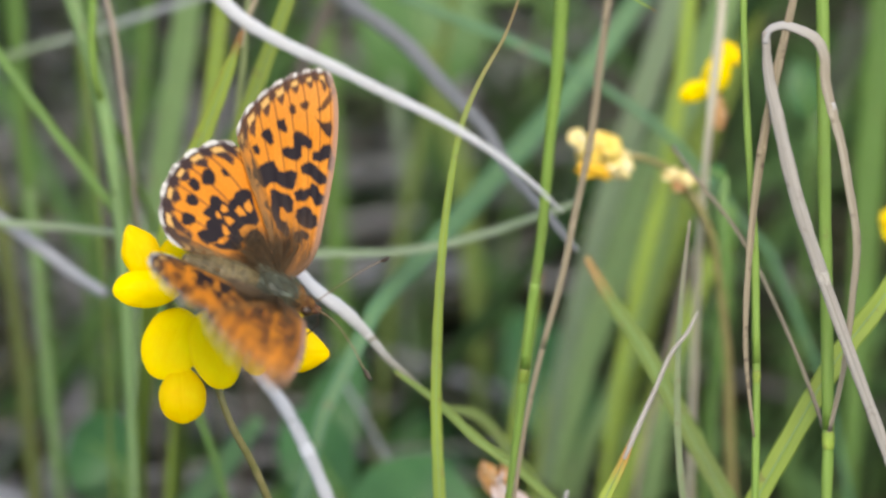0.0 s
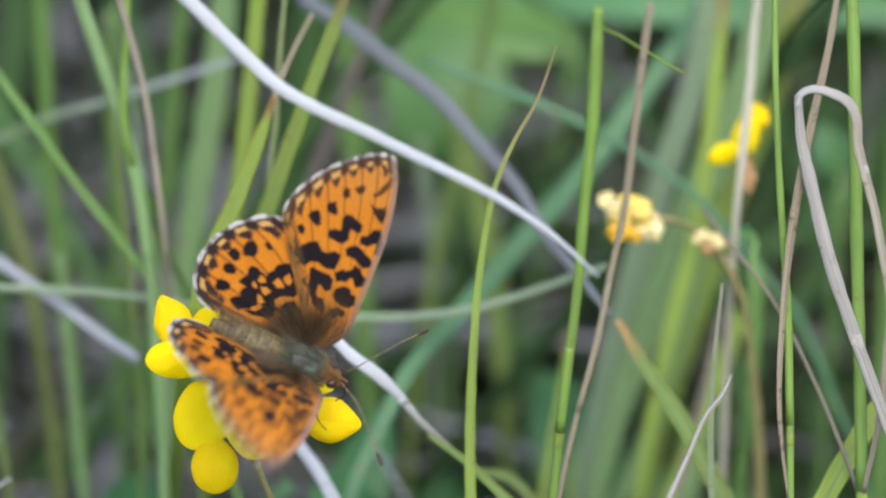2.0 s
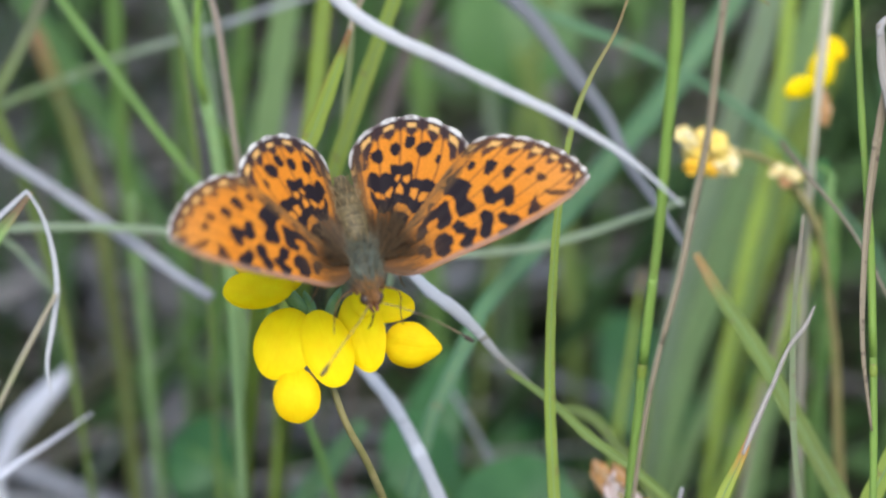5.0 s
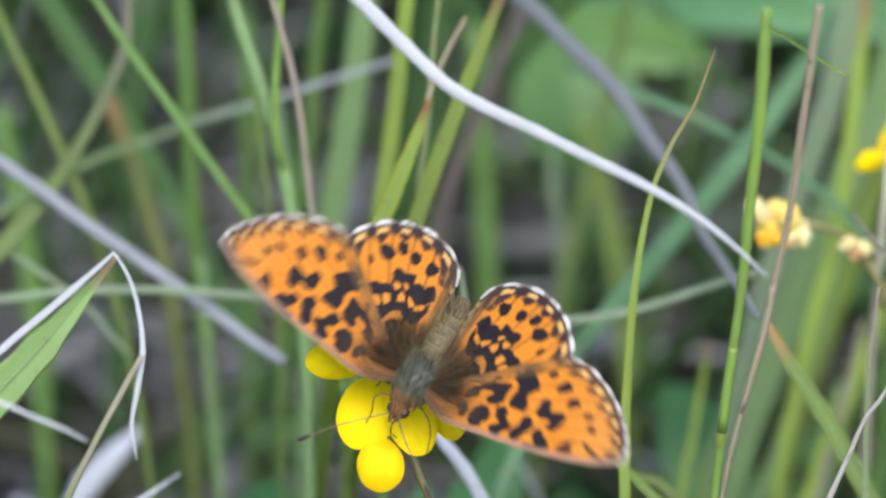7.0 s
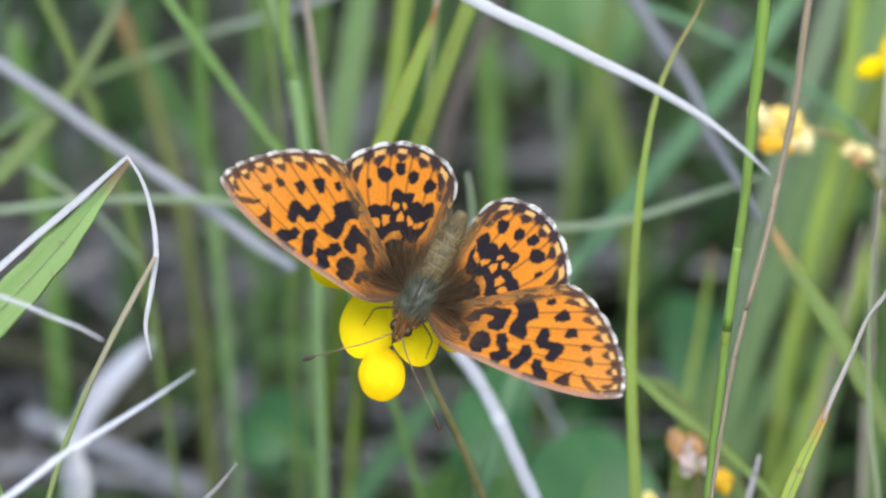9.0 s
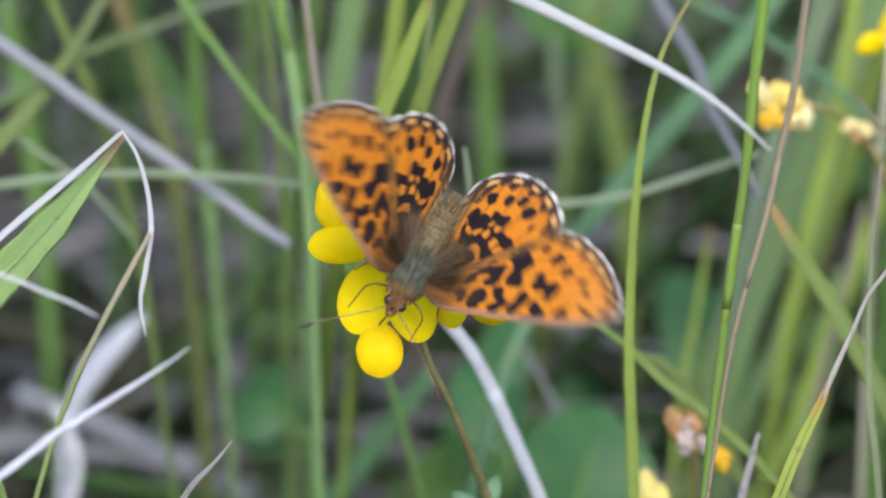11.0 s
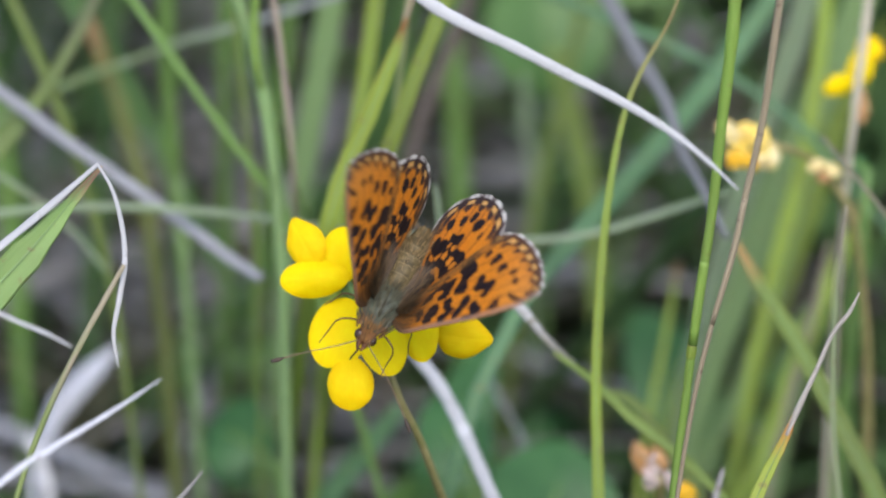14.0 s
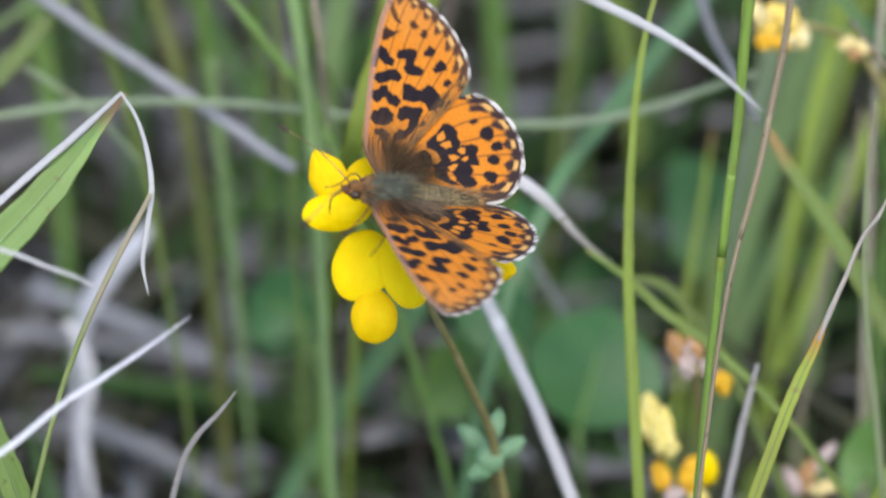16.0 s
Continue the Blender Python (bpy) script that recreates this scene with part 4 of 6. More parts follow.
blade("grass_blade", "lime", [(24.2, 65.3, 69.6), (23.1, 63.6, 62.6), (21.9, 62.0, 55.4), (21.0, 60.0, 47.3), (17.9, 53.8, -1.5)], [0.32, 0.61, 0.68, 0.6, 0.36], "slim yellow-green blade in the clump")
blade("grass_blade", "pinkstraw", [(37.2, 60.4, 74.1), (35.8, 58.5, 67.3), (34.0, 56.6, 60.4), (32.5, 54.6, 53.0), (32.0, 53.6, 49.5), (28.3, 46.0, -1.5)], [0.31, 0.64, 0.62, 0.47, 0.47, 0.28], "thin brownish blade beside green stems")
blade("straw", "deadshoot", [(25.3, 12.6, 76.0), (24.8, 11.9, 74.1), (24.1, 11.0, 71.5), (14.8, -2.9, -1.5)], [0.3, 0.55, 0.6, 0.6], "short grey dead shoot near a flower")
blade("straw", "paleg", [(-38.2, 53.4, 84.4), (-33.8, 52.3, 82.1), (-29.4, 50.9, 79.0), (-26.0, 49.2, 75.5)], [0.45, 0.5, 0.5, 0.32], "pale grey-green straw lying low")
blade("straw", "paleg", [(-13.6, 58.5, 97.5), (-12.9, 57.5, 92.1), (-12.2, 56.6, 86.6), (-11.7, 55.4, 80.2), (-8.6, 47.2, -1.5)], [0.29, 0.39, 0.39, 0.33, 0.2], "thin pale glinting grass stem")
blade("straw", "greystraw", [(6.9, 63.8, 59.4), (9.3, 62.3, 55.6), (12.2, 60.4, 50.3), (14.1, 59.0, 46.5), (26.5, 49.9, -1.5)], [0.35, 0.38, 0.3, 0.3, 0.18], "faint grey straw below the flower")
blade("grass_leaf", "olive", [(15.5, 32.7, 72.9), (18.3, 32.5, 72.4), (21.0, 31.6, 69.7), (23.7, 30.3, 66.2), (25.5, 29.0, 62.6), (42.1, 17.1, -1.5)], [0.52, 0.87, 0.96, 0.96, 0.87, 0.78], "pale green leaf arching to the soil")


# ---------------------------------------------------------------- broad leaves
def leaf(name, at, size, turn, mat, label, tip_mat=None):
    """A rounded, folded leaf on a thin stalk that reaches the ground; at: millimetres, size: length and width."""
    base = new(name)
    at = Vector(at) * MM
    base.location = (at.x, at.y, 0)
    L, Wd = size[0] * MM, size[1] * MM
    m = Matrix.Translation((0, 0, at.z)) @ TILT @ pose(0, 0, 0, turn[0], turn[1], turn[2])
    n, k, verts, faces, uvs = 14, 9, [], [], []
    for sgn in (1, -1):
        for i in range(n + 1):
            s = i / n
            half = math.sin(math.pi * s ** 0.85) ** 0.7 * Wd * 0.5 * (1 + 0.03 * math.sin(s * 40)) + 1e-5
            for j in range(k):
                q = 2 * j / (k - 1) - 1
                z = 0.18 * half * abs(q) - 0.10 * L * (s - 0.5) ** 2 * 4 + sgn * 0.00012
                verts.append(m @ Vector((q * half, (s - 0.5) * L, z)))
                uvs.append((abs(q), s))
    off = (n + 1) * k
    for i in range(n):
        for j in range(k - 1):
            a = i * k + j
            faces.append((a, a + 1, a + k + 1, a + k))
            faces.append((off + a, off + a + k, off + a + k + 1, off + a + 1))
    add_mesh("leaf_blade", verts, faces, mat, base, "", uvs)
    foot = m @ Vector((0, -0.5 * L, 0))
    v, f, uv = sweep([foot, foot * 0.6 + Vector((0, 0.004, 0)), Vector((0, 0.006, -0.002))], [0.0008, 0.001, 0.0012], 0.9, 7, 4)
    add_mesh("leaf_stalk", v, f, CALYX, base, "", uv)
    v, f, uv = sweep([m @ Vector((0, 0.46 * L, -0.08 * L)), m @ Vector((0, 0, 0.0002)), foot], [0.0002, 0.0004, 0.0007], 0.5, 6, 4)
    add_mesh("midrib", v, f, LEAF2, base, "", uv)
    tagged(base, label, "leaf", "broad leaves in the meadow")


leaf("broad_leaf", (13.5, 123.2, 68.4), (14.6, 12.9), (-10, 10, 5), LEAF3, "large light green rounded leaf far behind")
leaf("broad_leaf", (-16.0, 76.4, 46.1), (6.3, 7.9), (-20, 0, 60), LEAF, "dark green rounded clover leaf near soil")
leaf("broad_leaf", (13.4, 59.0, 49.0), (11.5, 12.6), (-15, 10, -20), LEAF, "broad dark green leaf near the soil")
leaf("broad_leaf", (12.4, 113.7, 24.3), (18.9, 9.7), (-25, 0, -55), LEAF, "large dull green leaf below the flower")
leaf("broad_leaf", (-15.6, 78.3, 43.1), (6.4, 7.4), (-20, 10, 40), LEAF, "dark green rounded clover leaf near soil")
leaf("broad_leaf", (4.2, 98.7, 27.6), (14.5, 7.2), (-30, 0, 35), LEAF, "large dull green leaf below the flower")
leaf("broad_leaf", (49.0, 93.2, 75.0), (5.8, 3.7), (0, 0, 20), LEAF, "small dark green leaf behind dry stems")
leaf("broad_leaf", (5.2, 80.6, 46.5), (17.5, 5.8), (-20, 10, -25), LEAF, "long dull green leaf below the flower")
leaf("broad_leaf", (4.3, 65.6, 51.5), (10.3, 6.7), (-25, 0, 30), LEAF, "dark green rounded leaf below the flower")
leaf("broad_leaf", (26.0, 104.1, 39.2), (16.7, 8.3), (-20, 0, 25), LEAF, "dull green leaf behind the stems")
leaf("broad_leaf", (1.6, 84.8, 33.4), (13.0, 8.1), (-20, 10, -70), LEAF2, "light green leaf low in the grass")
leaf("broad_leaf", (35.0, 140.7, 70.6), (62.0, 4.8), (-20, 0, 87), TEAL_LEAF, "long pale bluish green leaf lying across")
leaf("broad_leaf", (17.6, 132.0, 71.3), (19.0, 6.0), (-20, 0, 78), LEAF2, "green leaf under a long pale leaf")
leaf("broad_leaf", (38.3, 49.0, 86.8), (1.9, 1.6), (0, 0, 60), LEAF, "tiny dark green leaflet on a flower stalk")
leaf("broad_leaf", (36.0, 42.5, 49.1), (3.0, 7.9), (0, 0, 70), LEAF2, "narrow light green leaf near yellow flowers")


# ---------------------------------------------------------------- flowers
def petal(name, at, size, angle, mat, parent, tilt=(0, 0), point=0.0, cup=0.15, ruffle=0.0, seed=0, label=""):
    """A cupped petal: at in millimetres in the tilted plane of the flower head, size: width and length."""
    m = Matrix.Translation(Vector(at) * MM) @ pose(0, 0, 0, tilt[0], tilt[1], angle)
    w, l = size[0] * MM * 0.5, size[1] * MM * 0.5
    rings, seg, verts, faces, uvs = 7, 44, [], [], []
    for sgn in (1, -1):
        for i in range(rings + 1):
            q = i / rings
            for k in range(seg):
                th = 2 * math.pi * k / seg
                x, y = math.cos(th), math.sin(th)
                pinch = 1 - point * max(y, 0) ** 2.5 * 0.75
                edge = 1 + 0.015 * math.sin(3 * th + seed) + 0.008 * math.sin(7 * th + seed * 2)
                z = -1.7 * cup * q * q * min(w, l) + 0.17 * w * abs(x) * q
                z += ruffle * 0.001 * q * noise.noise(Vector((x * q * 2.2 + seed, y * q * 2.2, seed * 1.3))) + sgn * 0.00009 * (1 - q ** 6)
                verts.append(m @ Vector((x * pinch * q * w * edge, (y + 0.25 * point * max(y, 0) ** 2) * q * l * edge, z)))
                uvs.append((0.5 + 0.5 * x * q, 0.5 + 0.5 * y * q))
    off = (rings + 1) * seg
    for i in range(rings):
        for k in range(seg):
            a, b = i * seg + k, i * seg + (k + 1) % seg
            faces.append((a, b, b + seg, a + seg))
            faces.append((off + a, off + a + seg, off + b + seg, off + b))
    return add_mesh(name, verts, faces, mat, parent, label, uvs)


def rod(name, pts, widths, mat, parent, flat=0.95, label="", per=4):
    """A rod through points in millimetres, in its parent's space."""
    v, f, uv = sweep([Vector(p) * MM for p in pts], [w * MM for w in widths], flat, 8, per)
    return add_mesh(name, v, f, mat, parent, label, uv)


HEAD_AT = Vector((-2.9, 2.7, 93.9)) * MM
flower_head = new("trefoil_flower")
flower_head.matrix_world = Matrix.Translation(HEAD_AT) @ TILT
tagged(flower_head, "bright yellow trefoil flower head with three open florets", "flower")


def floret(petals, calyx, label):
    """One pea flower: its petals and the small green calyx behind them."""
    f = rod("floret", [(0.1, 0.0, -2.4), calyx[0], calyx[1]], [0.7, 1.3, 0.9], CALYX, flower_head, 0.95, label)
    for i, (nm, at, size, ang, mat, tilt, point, cup) in enumerate(petals):
        petal(nm, at, size, ang, mat, f, tilt, point, cup, 0.15, i + 1.0)


floret([("standard_petal", (-2.3, 4.9, -0.6), (3.5, 4.6), -18, YELLOW, (-14, 12), 0.0, 0.22),
        ("wing_petal", (-4.6, 3.05, 0.5), (5.3, 3.0), 4, YELLOW, (-8, 0), 0.0, 0.28),
        ("keel_petal", (-5.35, 5.75, -0.2), (3.1, 4.0), 32, ORANGE, (-16, -12), 0.75, 0.22)],
       ((-1.2, 1.2, -2.2), (-3.0, 3.6, -1.0)), "yellow floret with three spread petals")
floret([("standard_petal", (-2.6, -1.05, 0.2), (4.7, 5.8), -20, YELLOW, (-15, -6), 0.0, 0.16),
        ("wing_petal", (0.6, -1.45, 0.5), (3.9, 6.2), 17, YELLOW, (-13, 8), 0.0, 0.18),
        ("keel_petal", (-1.75, -5.0, 1.4), (3.6, 4.2), 4, ORANGE, (-6, 0), 0.12, 0.3)],
       ((-0.6, -0.6, -1.9), (-1.2, -2.4, -0.9)), "yellow floret with a rounded keel")
floret([("standard_petal", (3.2, -0.35, -0.4), (3.5, 6.2), 17, YELLOW, (-14, -8), 0.0, 0.18),
        ("wing_petal", (4.75, 1.75, -0.75), (5.0, 2.9), -8, YELLOW, (-14, 4), 0.0, 0.14),
        ("keel_petal", (6.8, -1.5, 0.2), (3.6, 4.1), -98, ORANGE, (4, 10), 0.65, 0.28)],
       ((1.4, -0.2, -2.2), (4.4, -0.6, -1.2)), "yellow floret with a pointed keel")
for k, (x, y, a) in enumerate(((-0.6, 1.4, 20), (0.9, 1.6, -25), (-1.4, 0.6, 60))):
    petal("bract", (x * 1.2, y * 1.1, -1.8), (0.9, 2.6), a, CALYX, flower_head, (-20, 0), 0.8, 0.3, 0.1, k)
# the stalk stands still, the head nods on it
stalk = new("flower_stalk")
stalk.location = HEAD_AT
tagged(stalk, "thin brown-green stalk carrying the yellow flower", "flower stalk")
rod("stalk_stem", [(0.5, 3.1, -2.9), (2.2, 1.8, -7.9), (3.6, 2.5, -11.3), (5.1, 4.5, -16.4), (6.7, 8.1, -22.8), (9.7, 12.1, -94.9)], [0.55, 0.55, 0.6, 0.65, 0.75, 0.9], STALK, stalk)


def bloom(name, at, petals, stem, label, stem_mat=STALK):
    """A smaller flower further back: petals of its own materials and a stalk down to the ground."""
    ob = new(name)
    at = Vector(at)
    ob.matrix_world = Matrix.Translation(at * MM) @ TILT
    for i, (p, size, ang, mat, tilt, point) in enumerate(petals):
        petal("petal", p, size, ang, mat, ob, tilt, point, 0.25, 0.9 if mat in (FADED, PALE, WITHERED, AMBER, BUTTER, BLUSH) else 0.25, i * 1.7 + at.x)
    inv = ob.matrix_world.inverted()
    rod("stalk", [inv @ (Vector(p) * MM) / MM for p in stem], [0.8] + [0.6] * (len(stem) - 1), stem_mat, ob)
    rod("calyx", [(0, 0, -1.0), (0.4, -0.8, -1.4), (0.8, -1.6, -1.6)], [1.6, 1.5, 0.7], CALYX, ob)
    tagged(ob, label, "flower", "flowers further back")


bloom("faded_flower", (28.6, 44.1, 90.4), [((-0.2, 0.1, 0), (3.9, 3.6), 10, PALE, (10, -6), 0.25), ((1.7, -0.7, -0.3), (2.6, 2.4), -14, FADED, (0, 20), 0.3), ((-1.7, 1.2, 0.5), (1.7, 2.4), 48, FADED, (0, -24), 0.8), ((-0.7, -1.3, 0.5), (2.9, 1.5), -12, AMBER, (24, 0), 0.2), ((0.9, 0.8, 0.7), (2.2, 2.0), -38, PALE, (-20, 18), 0.5)], [(28.6, 44.1, 90.4), (32.1, 45.8, 89.5), (35.3, 46.9, 87.1), (37.2, 45.8, 84.5), (39.0, 46.3, 76.3), (40.2, 46.9, 58.6), (44.2, 52.9, -1.5)], "faded yellow-white ragged flower on a brown stalk")
bloom("dried_calyx", (35.3, 46.1, 87.7), [((-0.8, 0.2, 0), (1.6, 1.2), 30, FADED, (0, 10), 0.6), ((0.4, -0.2, 0.3), (1.9, 1.2), -20, FADED, (10, 0), 0.5), ((-0.1, -0.7, 0.2), (1.3, 1.4), 160, WITHERED, (0, 0), 0.6)], [(35.3, 46.1, 87.7), (35.8, 46.6, 86.3), (37.3, 46.5, 83.7), (39.2, 47.0, 75.4), (40.6, 47.8, 58.2), (44.6, 53.8, -1.5)], "small whitish dried calyx on a stalk")
bloom("yellow_flower", (38.2, 52.3, 93.8), [((1.1, 2.1, 0), (2.6, 2.1), -25, ORANGE, (0, 10), 0.2), ((0.2, 0.4, 0.3), (2.3, 3.7), -16, YELLOW, (10, 0), 0.1), ((-1.6, -1.1, 0.5), (2.9, 1.8), 22, YELLOW, (10, -10), 0.3), ((0.5, -2.8, 0.1), (1.4, 3.0), 3, WITHERED, (0, 20), 0.3)], [(38.2, 52.3, 93.8), (38.1, 51.1, 91.2), (37.7, 51.1, 86.5), (37.4, 51.5, 77.9), (37.1, 50.8, 57.6), (41.1, 56.8, -1.5)], "small upright yellow flower on pale stalk")
bloom("withered_flower", (20.9, 23.4, 69.8), [((-1.5, 1.2, 0), (1.9, 3.0), 24, WITHERED, (0, -10), 0.5), ((-0.6, 0.2, 0.3), (1.7, 3.2), -6, BLUSH, (8, 12), 0.5), ((-0.1, 1.4, 0.5), (1.2, 2.2), 30, WITHERED, (0, 10), 0.6), ((2.1, -1.7, 0.4), (1.9, 2.4), 22, AMBER, (15, 0), 0.3), ((0.9, -0.6, 0.2), (1.4, 2.4), 44, BLUSH, (0, -20), 0.5)], [(20.9, 23.4, 69.8), (21.2, 25.3, 64.3), (21.9, 27.6, 55.1), (25.9, 33.6, -1.5)], "withered orange-brown flower low in the grass")
bloom("yellow_flower", (17.6, 23.1, 64.3), [((-0.5, 0.3, 0), (2.1, 4.6), 8, BUTTER, (0, -12), 0.15), ((0.5, -0.5, 0.4), (2.0, 4.2), 2, BUTTER, (0, 16), 0.1), ((0.9, -2.0, 0.6), (2.0, 2.2), -20, BUTTER, (14, 10), 0.2)], [(17.6, 23.1, 64.3), (18.4, 24.8, 58.6), (19.6, 28.5, 52.3), (23.6, 34.5, -1.5)], "pale yellow flower bud half open")
bloom("yellow_flower", (20.2, 22.9, 59.2), [((-2.2, 0.1, 0.2), (1.7, 2.6), 12, AMBER, (0, -14), 0.2), ((0.2, 0.0, 0.4), (2.2, 3.4), -12, AMBER, (8, -10), 0.15), ((1.7, 0.6, 0.2), (2.0, 3.0), 8, YELLOW, (10, 14), 0.1), ((-1.1, -1.6, 0.7), (2.0, 1.5), 30, BLUSH, (15, 0), 0.4), ((0.9, -1.9, 0.6), (1.8, 1.6), -20, BUTTER, (12, 10), 0.3)], [(20.2, 22.9, 59.2), (20.7, 26.2, 52.1), (24.7, 32.2, -1.5)], "low yellow flower with rounded petals")
bloom("withered_flower", (31.0, 28.2, 56.3), [((0.4, 0.5, 0), (1.4, 4.4), -44, BLUSH, (0, 14), 0.7), ((-0.6, -0.6, 0.3), (1.6, 3.4), -20, WITHERED, (10, 0), 0.6), ((-1.6, -0.9, 0.3), (1.4, 3.0), 32, BLUSH, (8, -12), 0.6), ((0.9, -1.4, 0.4), (1.3, 2.8), -75, FADED, (6, 10), 0.6)], [(31.0, 28.2, 56.3), (31.6, 31.2, 48.7), (35.6, 37.2, -1.5)], "withered pinkish flower low in the grass")
bloom("yellow_flower", (53.5, 47.1, 82.6), [((0.0, 0.0, 0), (2.4, 2.9), 10, YELLOW, (0, 0), 0), ((-0.4, 0.7, 0.3), (1.9, 1.9), 0, ORANGE, (0, 0), 0)], [(53.5, 47.1, 82.6), (54.1, 46.2, 76.1), (55.1, 47.7, 60.2), (59.1, 53.7, -1.5)], "small yellow flower among dry stems")
bloom("green_bud", (3.7, 12.0, 68.8), [((-1.4, 0.9, 0), (1.5, 2.7), 50, BUD, (0, 0), 0.5), ((0.5, 1.8, 0.2), (1.4, 2.7), -15, BUD, (0, 0), 0.5), ((1.6, 0.0, 0), (1.5, 2.7), -60, BUD, (0, 0), 0.5), ((0.0, -0.7, 0.5), (2.3, 2.7), 10, BUD, (0, 0), 0.3), ((-0.7, -1.8, 0.2), (1.5, 2.3), 120, BUD, (0, 0), 0.4)], [(3.7, 12.0, 68.8), (4.1, 15.5, 62.3), (5.0, 22.3, 53.1), (9.0, 28.3, -1.5)], "cluster of small green buds on a stalk")


# ---------------------------------------------------------------- butterfly
butterfly = new("butterfly")
tagged(butterfly, "small orange fritillary butterfly with black spots on a yellow flower", "butterfly")


def blob(name, rings, mat, parent, seg=20, label=""):
    """A lathe along y: rings of (y, radius across, radius up, centre height), in millimetres."""
    verts, faces, uvs = [], [], []
    for i, (y, rx, rz, cz) in enumerate(rings):
        for k in range(seg):
            th = 2 * math.pi * k / seg
            verts.append(Vector((rx * math.cos(th), y, cz + rz * math.sin(th))) * MM)
            uvs.append((k / seg, i / len(rings)))
    for i in range(len(rings) - 1):
        for k in range(seg):
            a, b = i * seg + k, i * seg + (k + 1) % seg
            faces.append((a, a + seg, b + seg, b))
    faces.append(tuple(range(seg)))
    faces.append(tuple((len(rings) - 1) * seg + k for k in range(seg - 1, -1, -1)))
    return add_mesh(name, verts, faces, mat, parent, label, uvs)


def fur(name, mat, parent, count, box, seed, length=(0.5, 1.1), arc=(-0.35, math.pi + 0.35)):
    """Fine hairs standing off a body part; box: y range, radius, centre height."""
    r = random.Random(seed)
    verts, faces = [], []
    y0, y1, rad, cz = box
    for _ in range(count):
        y, a = r.uniform(y0, y1), r.uniform(*arc)
        c, s = math.cos(a), math.sin(a)
        p = Vector((rad * c, y, cz + rad * 0.9 * s))
        d = Vector((c * 0.5, -0.9 + r.uniform(-0.3, 0.3), s * 0.5 + r.uniform(-0.1, 0.2))).normalized()
        ln, w = r.uniform(*length), 0.03
        side = d.cross(Vector((c, 0, s))).normalized() * w
        up = Vector((c, 0, s)) * w
        o = len(verts)
        verts += [(p + side) * MM, (p - side) * MM, (p + up) * MM, (p + d * ln) * MM]
        faces += [(o, o + 1, o + 3), (o + 1, o + 2, o + 3), (o + 2, o, o + 3)]
    return add_mesh(name, verts, faces, mat, parent, smooth=False)


thorax = blob("thorax", [(-1.6, 0.5, 0.5, 0.2), (-1.3, 1.05, 1.0, 0.25), (-0.4, 1.35, 1.3, 0.3), (0.7, 1.4, 1.35, 0.3), (1.6, 1.15, 1.1, 0.3), (2.3, 0.75, 0.75, 0.25), (2.6, 0.4, 0.4, 0.2)], THORAX, butterfly, label="grey-green furry thorax")
fur("thorax_fur", THORAX_FUR, thorax, 620, (-1.3, 1.9, 1.3, 0.3), 5, (0.6, 1.5))
fur("collar", RUST_FUR, thorax, 260, (1.5, 2.6, 0.95, 0.28), 15, (0.5, 1.1))
for sx in (-1, 1):
    fur("shoulder_tuft", HAIR, thorax, 110, (1.2, 2.4, 0.95, 0.3), 7 + sx, (0.5, 1.1), (-0.5, 0.75) if sx > 0 else (math.pi - 0.75, math.pi + 0.5))
ab = []
for i in range(57):
    q = i / 56
    seg = 0.03 * ((q * 7) % 1 - 0.5)
    r0 = 1.36 * math.sin(math.pi * (0.14 + 0.78 * q)) ** 0.6 * (1 - 0.30 * q) + seg
    ab.append((-0.9 - 6.2 * q, max(r0, 0.15), max(r0 * 0.95, 0.15), 0.25 - 0.25 * q * q))
abdomen = blob("abdomen", ab, ABDOMEN, butterfly, 28, "olive-tan abdomen with pale segment rings")
for sx in (-1, 1):
    fur("side_hair", FUR, abdomen, 460, (-6.4, -0.9, 1.04, 0.15), 9 + sx, (0.5, 1.3), (-0.7, 0.45) if sx > 0 else (math.pi - 0.45, math.pi + 0.7))
fur("abdomen_fur", FUR, abdomen, 380, (-6.6, -0.9, 1.07, 0.2), 6, (0.4, 0.9))
head = blob("head", [(2.2, 0.4, 0.4, 0.2), (2.5, 0.60, 0.58, 0.2), (2.9, 0.66, 0.62, 0.2), (3.3, 0.5, 0.5, 0.15), (3.5, 0.28, 0.3, 0.1)], RUST, butterfly, 16, "rust brown head")
fur("head_fur", RUST_FUR, head, 420, (2.3, 3.5, 0.52, 0.2), 8, (0.4, 0.9))
